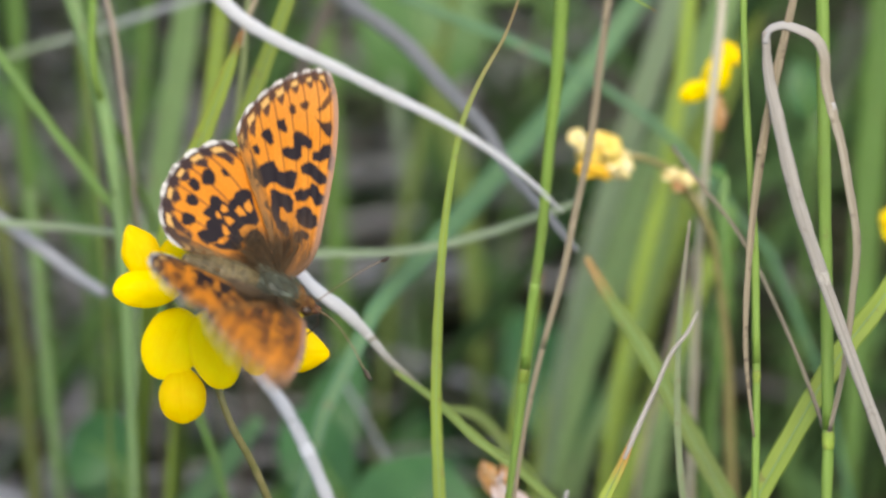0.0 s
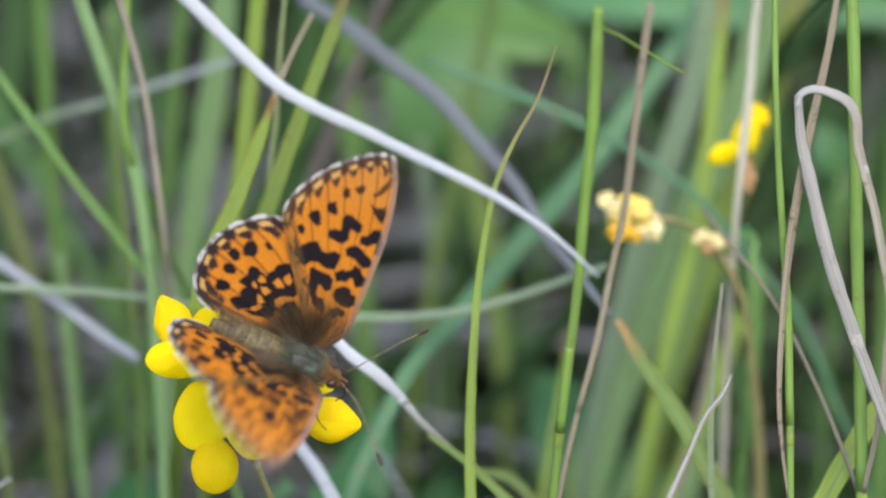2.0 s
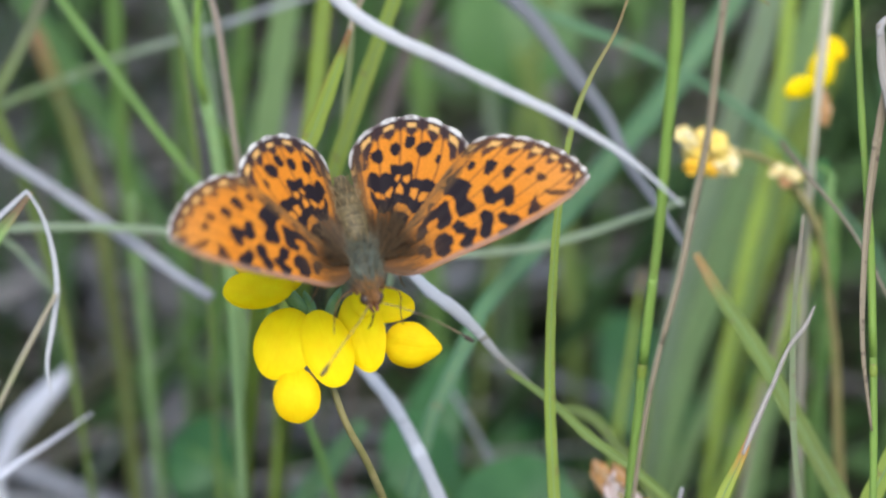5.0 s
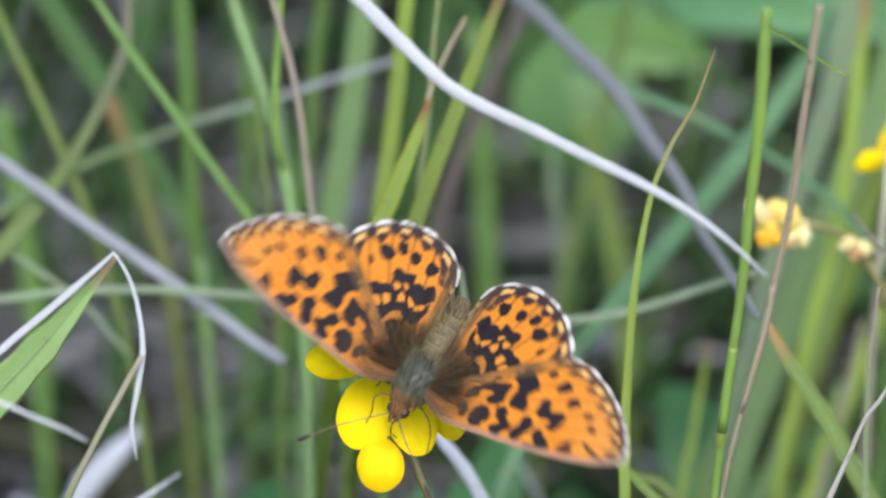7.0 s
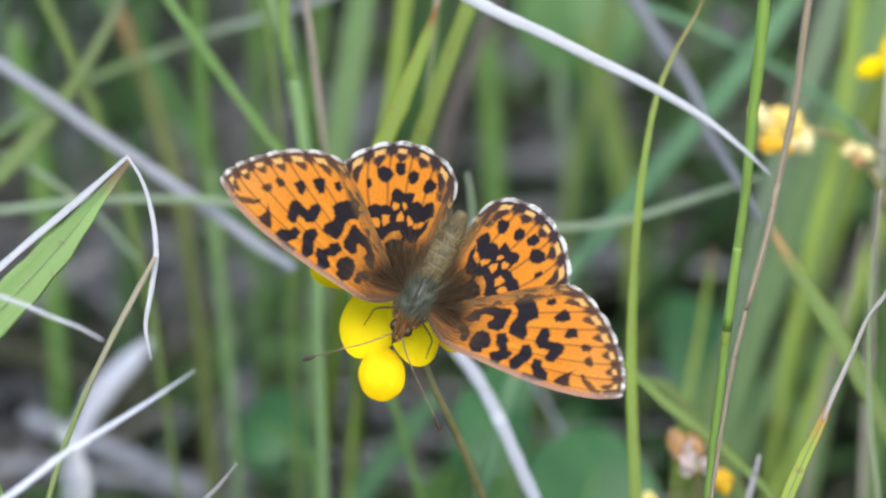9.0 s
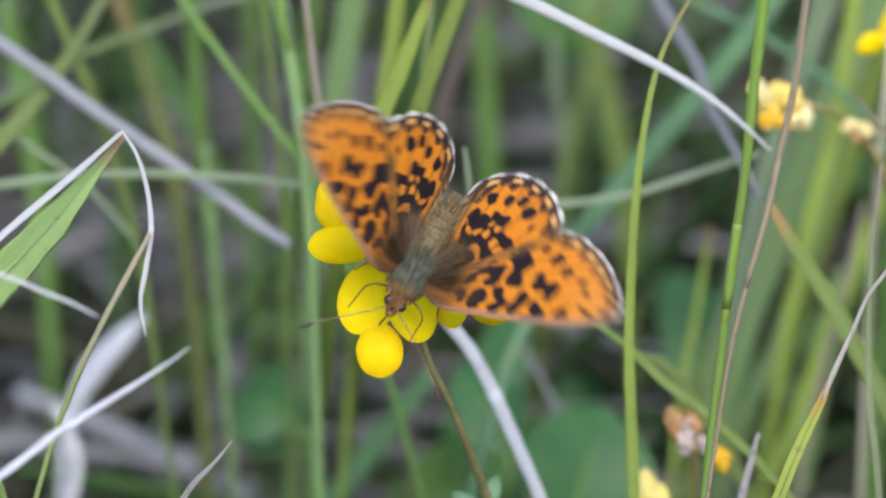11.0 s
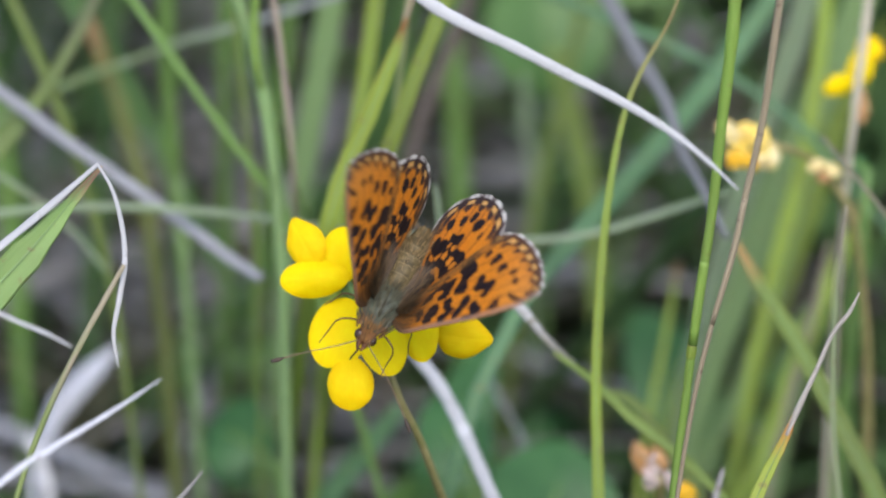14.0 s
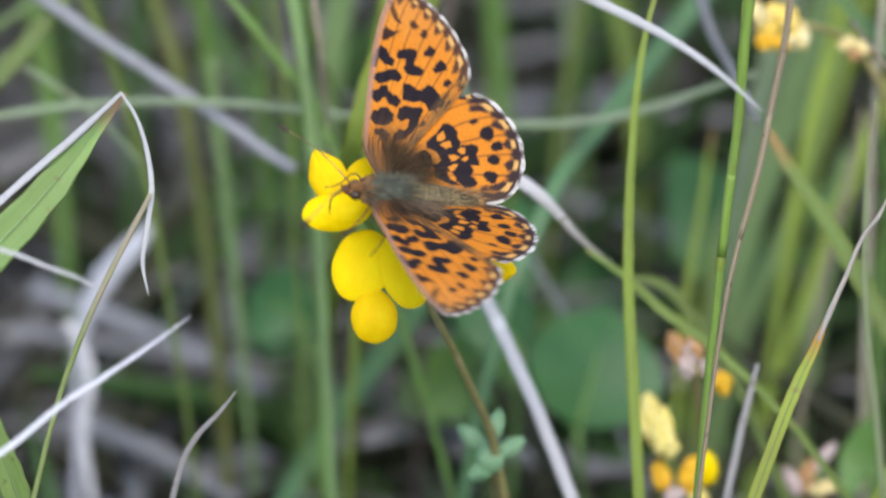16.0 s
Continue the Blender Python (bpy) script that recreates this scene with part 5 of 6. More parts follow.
for sx in (-1, 1):
    eye = blob("eye", [(-0.45, 0.1, 0.1, 0), (-0.3, 0.3, 0.32, 0), (0, 0.4, 0.43, 0), (0.3, 0.3, 0.32, 0), (0.45, 0.1, 0.1, 0)], EYE, head, 14, "dark round eye")
    eye.location = Vector((sx * 0.54, 2.95, 0.26)) * MM
    rod("palp", [(sx * 0.2, 3.1, 0.1), (sx * 0.24, 3.6, 0.2), (sx * 0.15, 4.1, 0.3)], [0.55, 0.45, 0.15], RUST, head)
    # one antenna is held higher and further out than the other
    ax, ay, az = (5.4, 8.6, 0.8) if sx > 0 else (6.3, 8.2, 1.9)
    ant = rod("antenna", [(sx * 0.35, 3.5, 0.7), (sx * 0.30 * ax, 3.5 + 0.29 * (ay - 3.5), 0.9 + 0.5 * az), (sx * 0.59 * ax, 3.5 + 0.58 * (ay - 3.5), 0.7 + 0.8 * az), (sx * 0.88 * ax, 3.5 + 0.87 * (ay - 3.5), 0.15 + az)], [0.11, 0.09, 0.09, 0.12], ANTENNA, butterfly, label="thin brown antenna")
    rod("club", [(sx * 0.865 * ax, 3.5 + 0.855 * (ay - 3.5), 0.17 + az), (sx * 0.93 * ax, 3.5 + 0.93 * (ay - 3.5), 0.08 + az), (sx * ax, ay, az)], [0.15, 0.40, 0.28], CLUB, ant, label="dark antenna club with a tan tip")
    rod("front_leg", [(sx * 0.7, 1.6, -0.6), (sx * 2.3, 2.5, -0.3), (sx * 2.6, 3.6, -2.2), (sx * 2.7, 4.3, -2.6)], [0.19, 0.14, 0.10, 0.08], LEG, butterfly)
    rod("rear_leg", [(sx * 0.8, 0.2, -0.7), (sx * 2.8, 0.4, -0.6), (sx * 3.4, 0.9, -2.6), (sx * 3.7, 1.3, -3.0)], [0.19, 0.14, 0.10, 0.08], LEG, butterfly)
rod("proboscis", [(0, 3.9, 0.0), (0.1, 4.4, -1.0), (0.0, 4.2, -2.6)], [0.16, 0.13, 0.1], CLUB, head)

# wing outlines in millimetres from the hinge: leading edge, trailing edge, outer margin
FORE = ([(0.0, 1.0), (1.6, 2.05), (3.2, 2.4), (5.5, 2.2), (8.0, 1.95), (10.5, 1.62), (13.0, 1.1), (15.2, 0.4), (16.6, -0.4)],
        [(0.0, 0.0), (2.0, -1.0), (4.0, -2.4), (6.0, -4.0), (7.8, -5.3), (9.4, -6.25)],
        [(16.6, -0.4), (16.9, -1.1), (16.45, -2.2), (15.5, -3.4), (14.4, -4.4), (13.3, -5.15), (12.1, -5.75), (10.8, -6.2), (9.4, -6.25)])
HIND = ([(0.0, 0.8), (3.0, 0.2), (5.6, -1.2), (7.8, -3.2), (9.2, -5.6)],
        [(0.0, -0.3), (0.05, -2.6), (0.05, -5.2), (0.1, -7.7)],
        [(9.2, -5.6), (9.0, -6.7), (8.35, -7.65), (7.35, -8.7), (6.15, -9.45), (5.0, -9.85), (3.7, -10.0), (2.3, -9.8), (1.1, -9.25), (0.4, -8.5), (0.1, -7.7)])
# middles of the cells between the veins, along the outer margin, and the corners of the dark marks
FORE_CELLS = (0.04, 0.12, 0.22, 0.34, 0.476, 0.612, 0.785, 0.955)
HIND_CELLS = (0.01, 0.15, 0.31, 0.45, 0.60, 0.77, 0.955)
FORE_CELL = [[(3.33, 0.52), (3.81, 0.5), (4.07, 0.83), (4.02, 1.25), (3.75, 1.32), (3.78, 0.96), (3.33, 0.77)],
    [(5.08, 0.12), (5.54, 0.07), (5.83, 0.43), (5.89, 0.86), (5.6, 1.09), (5.53, 1.47), (5.04, 1.64), (4.64, 1.37), (4.64, 0.87), (4.74, 0.43)],
    [(6.72, -0.56), (7.07, -0.21), (7.0, 0.02), (7.34, 0.37), (7.81, 0.57), (7.74, 0.8), (7.39, 1.11), (7.25, 1.57), (6.8, 1.56), (6.53, 1.23), (7.01, 0.87), (7.02, 0.56), (6.52, 0.23), (6.29, -0.22)],
    [(8.81, -0.62), (9.29, -0.32), (9.32, -0.03), (9.22, 0.32), (8.95, 0.68), (8.73, 1.28), (8.4, 1.37), (8.22, 1.1), (8.31, 0.65), (8.53, 0.31), (8.61, -0.08), (8.53, -0.44)]]
FORE_BAND = [[(10.23, -0.11), (10.48, 0.34), (11.05, 0.5), (11.3, 0.85), (10.79, 1.12), (10.3, 0.92), (9.94, 0.46), (9.83, 0.06)],
    [(9.54, 1.39), (10.13, 1.24), (10.51, 1.38), (9.95, 1.57), (9.53, 1.54)],
    [(10.79, -1.81), (11.3, -1.82), (11.34, -1.43), (11.14, -1.05), (11.06, -0.66), (10.63, -0.53), (10.52, -0.94), (10.5, -1.39), (10.3, -1.6)],
    [(9.58, -2.4), (9.84, -2.11), (9.87, -1.72), (10.53, -1.6), (10.51, -1.29), (9.72, -1.11), (9.27, -1.27), (9.26, -1.71), (9.21, -2.19)],
    [(6.9, -3.79), (7.48, -3.75), (7.9, -3.38), (8.33, -2.92), (7.78, -2.48), (7.76, -1.92), (8.17, -1.39), (8.19, -0.95), (7.69, -0.94), (7.05, -0.9), (6.93, -1.5), (7.11, -2.23), (6.8, -2.7), (6.33, -2.99), (6.45, -3.39)]]
FORE_BASE = [[(6.23, -2.29), (6.17, -1.97), (6.2, -1.43), (6.24, -0.95), (6.05, -0.66), (5.38, -0.51), (5.23, -0.65), (5.48, -1.11), (5.42, -1.53), (5.11, -1.49), (4.56, -1.34), (4.24, -1.0), (4.22, -0.54), (3.79, -0.19), (3.41, -0.12), (3.63, -0.61), (3.87, -1.07), (4.31, -1.48), (4.89, -1.84)]]
FORE_SPOTS = [[(10.02, -4.35), (10.42, -4.27), (10.75, -3.95), (10.35, -3.53), (9.84, -3.27), (9.53, -3.48), (9.68, -3.85)],
    [(11.46, -3.6), (11.7, -3.5), (11.84, -3.05), (11.38, -2.71), (11.04, -2.62), (10.91, -2.97), (11.06, -3.33)],
    [(8.8, -4.72), (9.15, -4.53), (8.87, -4.2), (8.55, -4.17), (8.48, -4.44)],
    [(12.86, -2.92), (13.22, -2.82), (13.21, -2.51), (12.84, -2.36), (12.54, -2.54), (12.59, -2.81)],
    [(13.55, -2.19), (13.95, -1.95), (13.93, -1.64), (13.54, -1.53), (13.25, -1.77), (13.34, -2.06)],
    [(13.68, -0.83), (14.01, -0.61), (14.6, -0.44), (15.41, -0.3), (15.38, -0.09), (14.82, 0.03), (14.34, -0.13), (13.92, -0.32), (13.62, -0.65)],
    [(12.99, -0.8), (12.78, -0.36), (12.89, 0.15), (13.21, 0.43), (12.55, 0.74), (11.95, 0.63), (12.11, 0.27), (12.46, -0.23)]]
HIND_SPOTS = [[(5.68, -7.37), (6.05, -7.38), (6.42, -7.25), (6.62, -6.89), (6.36, -6.48), (5.99, -6.23), (5.54, -6.33), (5.38, -6.7), (5.36, -7.11)],
    [(4.95, -8.23), (5.37, -8.17), (5.55, -7.86), (5.42, -7.51), (4.95, -7.3), (4.66, -7.42), (4.63, -7.77)],
    [(3.59, -8.09), (4.08, -8.08), (4.33, -7.8), (4.26, -7.44), (3.97, -7.1), (3.64, -7.1), (3.5, -7.45), (3.45, -7.83)],
    [(2.02, -7.97), (2.54, -8.07), (2.82, -7.81), (2.87, -7.43), (2.61, -7.05), (2.31, -7.02), (1.94, -7.33), (1.79, -7.7)],
    [(0.84, -7.49), (1.19, -7.51), (1.33, -7.22), (1.16, -6.93), (0.86, -7.0), (0.72, -7.28)],
    [(6.78, -6.05), (7.05, -5.82), (6.85, -5.49), (6.63, -5.33), (6.44, -5.6)]]
HIND_BAND = [[(3.17, -6.48), (3.55, -6.32), (3.86, -6.17), (4.35, -6.24), (4.67, -6.1), (4.66, -5.73), (4.55, -5.34), (4.35, -4.87), (4.8, -4.77), (5.05, -4.5), (5.47, -4.44), (5.76, -4.18), (5.99, -3.7), (5.94, -3.39), (5.02, -3.0), (3.96, -2.35), (3.5, -2.39), (2.55, -1.32), (1.91, -2.25), (2.24, -2.99), (1.89, -3.35), (2.12, -3.93), (2.18, -4.61), (1.76, -4.83), (1.38, -5.09), (1.23, -5.46), (1.04, -5.67), (1.14, -6.05), (1.54, -6.46), (1.92, -6.21), (2.11, -5.95), (2.59, -6.17), (3.0, -5.88), (3.05, -6.1)],
    [(1.15, -5.18), (1.29, -4.76), (1.44, -4.39), (1.91, -4.01), (1.89, -3.35), (1.71, -3.15), (1.28, -3.47), (1.1, -4.2), (1.01, -4.79)]]
HIND_ISLANDS = [[(3.89, -5.35), (4.33, -5.27), (4.29, -4.88), (3.96, -4.74), (3.71, -5.08)],
    [(3.38, -5.63), (3.65, -5.56), (3.54, -5.26), (3.23, -5.09), (3.15, -5.37)],
    [(3.44, -4.93), (3.56, -4.54), (3.42, -4.04), (2.91, -4.32), (3.08, -4.69)],
    [(2.82, -4.91), (2.71, -4.53), (2.38, -4.17), (2.08, -4.37), (2.23, -4.69)],
    [(4.13, -4.24), (4.67, -4.02), (4.39, -3.59), (4.1, -3.3), (3.87, -3.77)],
    [(4.85, -3.7), (5.33, -3.39), (4.81, -2.98), (4.39, -3.04), (4.51, -3.48)],
    [(2.85, -3.55), (3.34, -3.17), (3.62, -2.53), (3.4, -2.24), (3.02, -2.77), (2.34, -3.0), (2.45, -3.29)]]


def curve_at(pts, q):
    pts = np.array(pts, float)
    d = np.r_[0, np.cumsum(np.hypot(*np.diff(pts, axis=0).T))]
    d /= d[-1]
    out = np.empty((len(q), 2))
    for j, x in enumerate(q):
        i = min(max(np.searchsorted(d, x) - 1, 0), len(pts) - 2)
        t = (x - d[i]) / (d[i + 1] - d[i])
        p0, p1, p2, p3 = pts[max(i - 1, 0)], pts[i], pts[i + 1], pts[min(i + 2, len(pts) - 1)]
        out[j] = 0.5 * (2 * p1 + (p2 - p0) * t + (2 * p0 - 5 * p1 + 4 * p2 - p3) * t * t + (3 * p1 - p0 - 3 * p2 + p3) * t ** 3)
    return out


def poly_dist(P, poly):
    """Signed distance to a polygon's edge, negative inside."""
    V = np.array(poly, float)
    best, inside = np.full(len(P), 9e9), np.zeros(len(P), bool)
    for a, b in zip(V, np.roll(V, -1, axis=0)):
        e = b - a
        t = np.clip(((P - a) @ e) / max(e @ e, 1e-9), 0, 1)
        best = np.minimum(best, np.hypot(*(P - a - t[:, None] * e).T))
        cross = (a[1] > P[:, 1]) != (b[1] > P[:, 1])
        x = a[0] + (P[:, 1] - a[1]) / (e[1] if abs(e[1]) > 1e-9 else 1e-9) * e[0]
        inside ^= cross & (P[:, 0] < x)
    return np.where(inside, -best, best)


def cell_of(R, cells):
    """Position across the cells: whole numbers on the veins, halves in the middles."""
    mid = np.array(cells)
    veins = np.r_[mid[0] - (mid[1] - mid[0]) / 2, (mid[1:] + mid[:-1]) / 2, mid[-1] + (mid[-1] - mid[-2]) / 2]
    return np.interp(R, veins, np.arange(len(veins)))


def soft(d, edge, blur):
    return np.clip((edge - d) / blur + 0.5, 0, 1)


def paint(col, mask, c):
    return col + (np.array(c) - col) * mask[:, None]


def wing_surface(shape, ns, nr, cells):
    lead, trail, margin = shape
    s, r = np.linspace(0, 1, ns), np.linspace(0, 1, nr)
    A, B, M = curve_at(lead, s), curve_at(trail, s), curve_at(margin, r)
    S, R = np.meshgrid(s, r, indexing="ij")
    S, R = S[..., None], R[..., None]
    P = (1 - R) * A[:, None] + R * B[:, None] + S * (M[None] - ((1 - R) * A[-1] + R * B[-1]))
    scallop = 0.014 * np.abs(np.sin(np.pi * cell_of(R, cells))) * S ** 6
    rag = np.random.RandomState(17).rand(nr) - 0.5
    P = P * (1 + scallop + 0.006 * rag[None, :, None] * S ** 30)
    return P.reshape(-1, 2), S.ravel(), R.ravel(), M


def value_noise(P, g):
    """Smooth random field on a lattice, 0 to 1."""
    lat = g.rand(128, 128)
    i = np.floor(P).astype(int)
    f = P - i
    f = f * f * (3 - 2 * f)
    a, b = lat[i[:, 0] % 128, i[:, 1] % 128], lat[(i[:, 0] + 1) % 128, i[:, 1] % 128]
    c, d = lat[i[:, 0] % 128, (i[:, 1] + 1) % 128], lat[(i[:, 0] + 1) % 128, (i[:, 1] + 1) % 128]
    return (a * (1 - f[:, 0]) + b * f[:, 0]) * (1 - f[:, 1]) + (c * (1 - f[:, 0]) + d * f[:, 0]) * f[:, 1]


def upper_pattern(P, S, R, M, cells, marks, fore):
    g = np.random.RandomState(3 if fore else 4)
    fine, wide = value_noise(P * 7.0, g) - 0.5, value_noise(P * 2.0 + 50, g) - 0.5
    tint = value_noise(P * 0.8 + 20, g)
    d = np.min(np.hypot(P[:, None, 0] - M[None, :, 0], P[:, None, 1] - M[None, :, 1]), axis=1) + 0.08 * fine + 0.12 * wide
    c = cell_of(R, cells)
    which, ph = np.floor(c).astype(int), np.abs(c % 1 - 0.5)
    size = 0.85 + 0.3 * g.rand(16)[np.clip(which, 0, 15)]
    col = np.tile(np.array((0.64, 0.205, 0.014)), (len(P), 1))
    col = paint(col, 0.55 * tint, (0.68, 0.25, 0.024))
    if fore:
        col = paint(col, 0.42 * np.clip((S - 0.72) / 0.28, 0, 1) * np.clip(1.15 - 1.4 * R, 0, 1), (0.62, 0.33, 0.12))
    black = np.array((0.016, 0.011, 0.013))
    vein = 0.5 - ph
    col = paint(col, 0.75 * soft(vein, 0.055, 0.06) * np.clip((S - 0.3) * 3, 0, 1), (0.17, 0.055, 0.018))
    for k, poly in enumerate(marks):
        grow = (0.155 if k < 10 else 0.04) if fore else (0.03 if k < 6 else 0.10)
        fade = 1 - 0.45 * np.clip((S - 0.7) / 0.3, 0, 1) * np.clip(1 - 1.8 * R, 0, 1) if fore else 1.0
        col = paint(col, fade * soft(poly_dist(P, poly) + 0.10 * fine + 0.12 * wide, grow, 0.13), black)
    if not fore:
        for poly in HIND_ISLANDS:
            col = paint(col, soft(poly_dist(P, poly) + 0.09 * fine, 0.0, 0.10), (0.64, 0.23, 0.025))
    # dark border with small pale squares between the veins and a dark wedge inside each, white fringe broken at the veins
    inner = (0.92 if fore else 1.04) + 0.58 * size * np.clip(1 - 2.9 * ph, 0, 1) + 0.16 * np.clip(5 * ph - 2, 0, 1)
    col = paint(col, (0.88 if fore else 0.97) * soft(d + 0.10 * fine, inner, 0.22), black * 1.6)
    col = paint(col, soft(np.abs(d - 0.98), 0.14, 0.14) * soft(np.abs(ph - 0.32), 0.09, 0.12) * (0.8 if fore else 0.5), (0.60, 0.22, 0.03))
    col = paint(col, soft(np.maximum(np.abs(d - 0.64) / (0.19 * size), ph / (0.22 * size)), 1.0, 0.5), (0.68, 0.37, 0.11))
    rim = 0.20 if not fore else 0.15
    dash = soft(ph, 0.34 * size, 0.2) * np.clip(0.35 + 1.3 * value_noise(np.c_[c * 3.1, d * 2], g), 0, 1)
    col = paint(col, soft(d, rim * (0.5 + 1.0 * (wide + 0.5)), 0.10) * dash, (0.62, 0.59, 0.53))
    col = paint(col, soft(d, 0.12, 0.10) * (1 - dash), (0.16, 0.125, 0.115))
    base = np.hypot(P[:, 0], (P[:, 1] - 0.4) * 1.1)
    streak = value_noise(np.c_[R * 46 + 3 * wide, base * 0.9], g)
    fleck = (0.7 + 0.6 * g.rand(len(P)))
    dusk, tan = (0.030, 0.023, 0.016), (0.20, 0.115, 0.045)
    if fore:
        lead = curve_at(FORE[0], np.linspace(0, 1, 80))
        e = np.min(np.hypot(P[:, None, 0] - lead[None, :, 0], P[:, None, 1] - lead[None, :, 1]), axis=1)
        col = paint(col, 0.8 * soft(e, 0.42, 0.3), (0.31, 0.20, 0.15))
        near = np.exp(-(base / 4.2) ** 3)
        col = paint(col, np.clip(1.35 * near * (0.5 + 0.9 * streak) * fleck, 0, 0.93), (0.085, 0.046, 0.021))
        fold = soft(1 - R, 0.20 - 0.10 * S, 0.12) * soft(S, 0.86, 0.4)
        col = paint(col, np.clip(1.15 * fold * (0.5 + 0.8 * streak), 0, 0.9), (0.17, 0.09, 0.032))
        col = paint(col, np.clip(1.6 * fold * (streak > 0.62) * fleck, 0, 0.7), dusk)
    else:
        near = np.exp(-(base / 4.3) ** 4)
        col = paint(col, np.clip(1.45 * near * (0.35 + 0.95 * streak) * fleck, 0, 0.92), dusk)
        hem = soft(1 - R, 0.15, 0.16) * soft(S, 0.9, 0.3)
        col = paint(col, np.clip(1.1 * hem * fleck * (0.6 + 0.7 * streak), 0, 0.9), (0.11, 0.065, 0.03))
        col = paint(col, np.clip(0.9 * np.maximum(near, hem * soft(S, 0.6, 0.4)) * np.clip(streak * 2.4 - 1.3, 0, 1), 0, 0.75), tan)
    return col


def under_pattern(P, S, R, M, cells, marks, fore):
    d = np.min(np.hypot(P[:, None, 0] - M[None, :, 0], P[:, None, 1] - M[None, :, 1]), axis=1)
    c = cell_of(R, cells)
    ph = np.abs(c % 1 - 0.5)
    if fore:
        col = np.tile(np.array((0.72, 0.26, 0.04)), (len(P), 1))
        for poly in marks:
            col = paint(col, 0.85 * soft(poly_dist(P, poly), -0.06, 0.15), (0.04, 0.025, 0.02))
        col = paint(col, soft(d, 3.0 * (1 - R) ** 2, 0.6), (0.62, 0.40, 0.20))
    else:
        col = np.tile(np.array((0.36, 0.13, 0.055)), (len(P), 1))
        band, cell = np.floor(S * 6.2 + 0.25 * np.sin(R * 31)), np.floor(c)
        k = (np.sin(band * 12.9898 + cell * 78.233) * 43758.5453) % 1
        inside = soft(np.maximum(np.abs((S * 6.2) % 1 - 0.5), ph), 0.36, 0.2)
        col = paint(col, inside * (k > 0.45), (0.66, 0.52, 0.34))
        col = paint(col, inside * (k > 0.72), (0.80, 0.77, 0.70))
        col = paint(col, inside * (k < 0.18), (0.55, 0.24, 0.10))
        col = paint(col, 0.5 * soft(ph, 0.06, 0.06), (0.14, 0.05, 0.03))
    col = paint(col, soft(d, 0.27, 0.08), (0.72, 0.66, 0.56))
    return col


def wing(name, shape, marks, cells, fore, side, label):
    """One wing: an upper and an under face, 0.07 mm apart; side is 1 for the right wing, -1 for the left."""
    verts, faces, cols = [], [], []
    for up in (1, -1):
        ns, nr = (190, 150) if up > 0 else (110, 80)
        P, S, R, M = wing_surface(shape, ns, nr, cells)
        col = (upper_pattern if up > 0 else under_pattern)(P, S, R, M, cells, marks, fore)
        z = 0.035 * up * (1 - S ** 8) - 0.010 * (P[:, 0] - 6) ** 2 * 0.6 + 0.05 * np.cos(2 * np.pi * cell_of(R, cells)) * S * (1 - S) * 2
        o = len(verts)
        verts += [(side * x * MM, y * MM, h * MM) for (x, y), h in zip(P, z)]
        cols.append(col)
        i, j = np.meshgrid(np.arange(ns - 1), np.arange(nr - 1), indexing="ij")
        a = (i * nr + j).ravel() + o
        q = np.stack([a, a + 1, a + nr + 1, a + nr], 1)
        if (side > 0) == (up > 0):
            q = q[:, ::-1]
        faces += q.tolist()
    ob = add_mesh(name, verts, faces, WING, butterfly, label)
    c = np.concatenate(cols)
    att = ob.data.color_attributes.new("pattern", "FLOAT_COLOR", "POINT")
    att.data.foreach_set("color", np.c_[c, np.ones(len(c))].astype(np.float32).ravel())
    return ob


def wing_hair(parent, side, count, fan, reach, seed):
    """Fine hair lying along a wing's base; fan: the range of directions in degrees."""
    r = random.Random(seed)
    verts, faces = [], []
    for _ in range(count):
        a = math.radians(r.uniform(*fan))
        start, ln = r.uniform(0.2, reach * 0.55), r.uniform(0.25, 0.45) * reach
        bend = r.uniform(-0.12, 0.12)
        row = []
        for k in range(4):
            q = start + ln * k / 3
            x, y = q * math.cos(a + bend * k / 3), 0.3 + q * math.sin(a + bend * k / 3)
            x = max(x, 0.12)
            row.append(Vector((side * x, y, 0.16 - 0.006 * (x - 6) ** 2 + 0.22 * math.sin(math.pi * k / 3) + r.uniform(0, 0.1))))
        along = (row[3] - row[0]).normalized()
        w = along.cross(Vector((0, 0, 1))) * 0.022
        o = len(verts)
        for k, p in enumerate(row):
            s = 1 - 0.3 * k
            verts += [(p + w * s) * MM, (p - w * s) * MM, (p + Vector((0, 0, 0.04 * s))) * MM]
        for k in range(3):
            b = o + 3 * k
            faces += [(b, b + 1, b + 4, b + 3), (b + 1, b + 2, b + 5, b + 4), (b + 2, b, b + 3, b + 5)]
    return add_mesh("base_hair", verts, faces, HAIR, parent, "tan and grey hair", smooth=False)


wings = []
for side in (-1, 1):
    wings.append((wing("forewing", FORE, FORE_CELL + FORE_BAND + FORE_BASE + FORE_SPOTS, FORE_CELLS, True, side, "orange forewing with black spots and chequered white fringe"), side, 0.88))
    wings.append((wing("hindwing", HIND, HIND_SPOTS + HIND_BAND, HIND_CELLS, False, side, "rounded orange hindwing with black spots and dusky base"), side, 0.62))
for ob, side, lift in wings:
    if lift < 0.7:
        wing_hair(ob, side, 420, (-94, -34), 5.4, 21)
    else:
        wing_hair(ob, side, 170, (-42, 12), 4.8, 22)


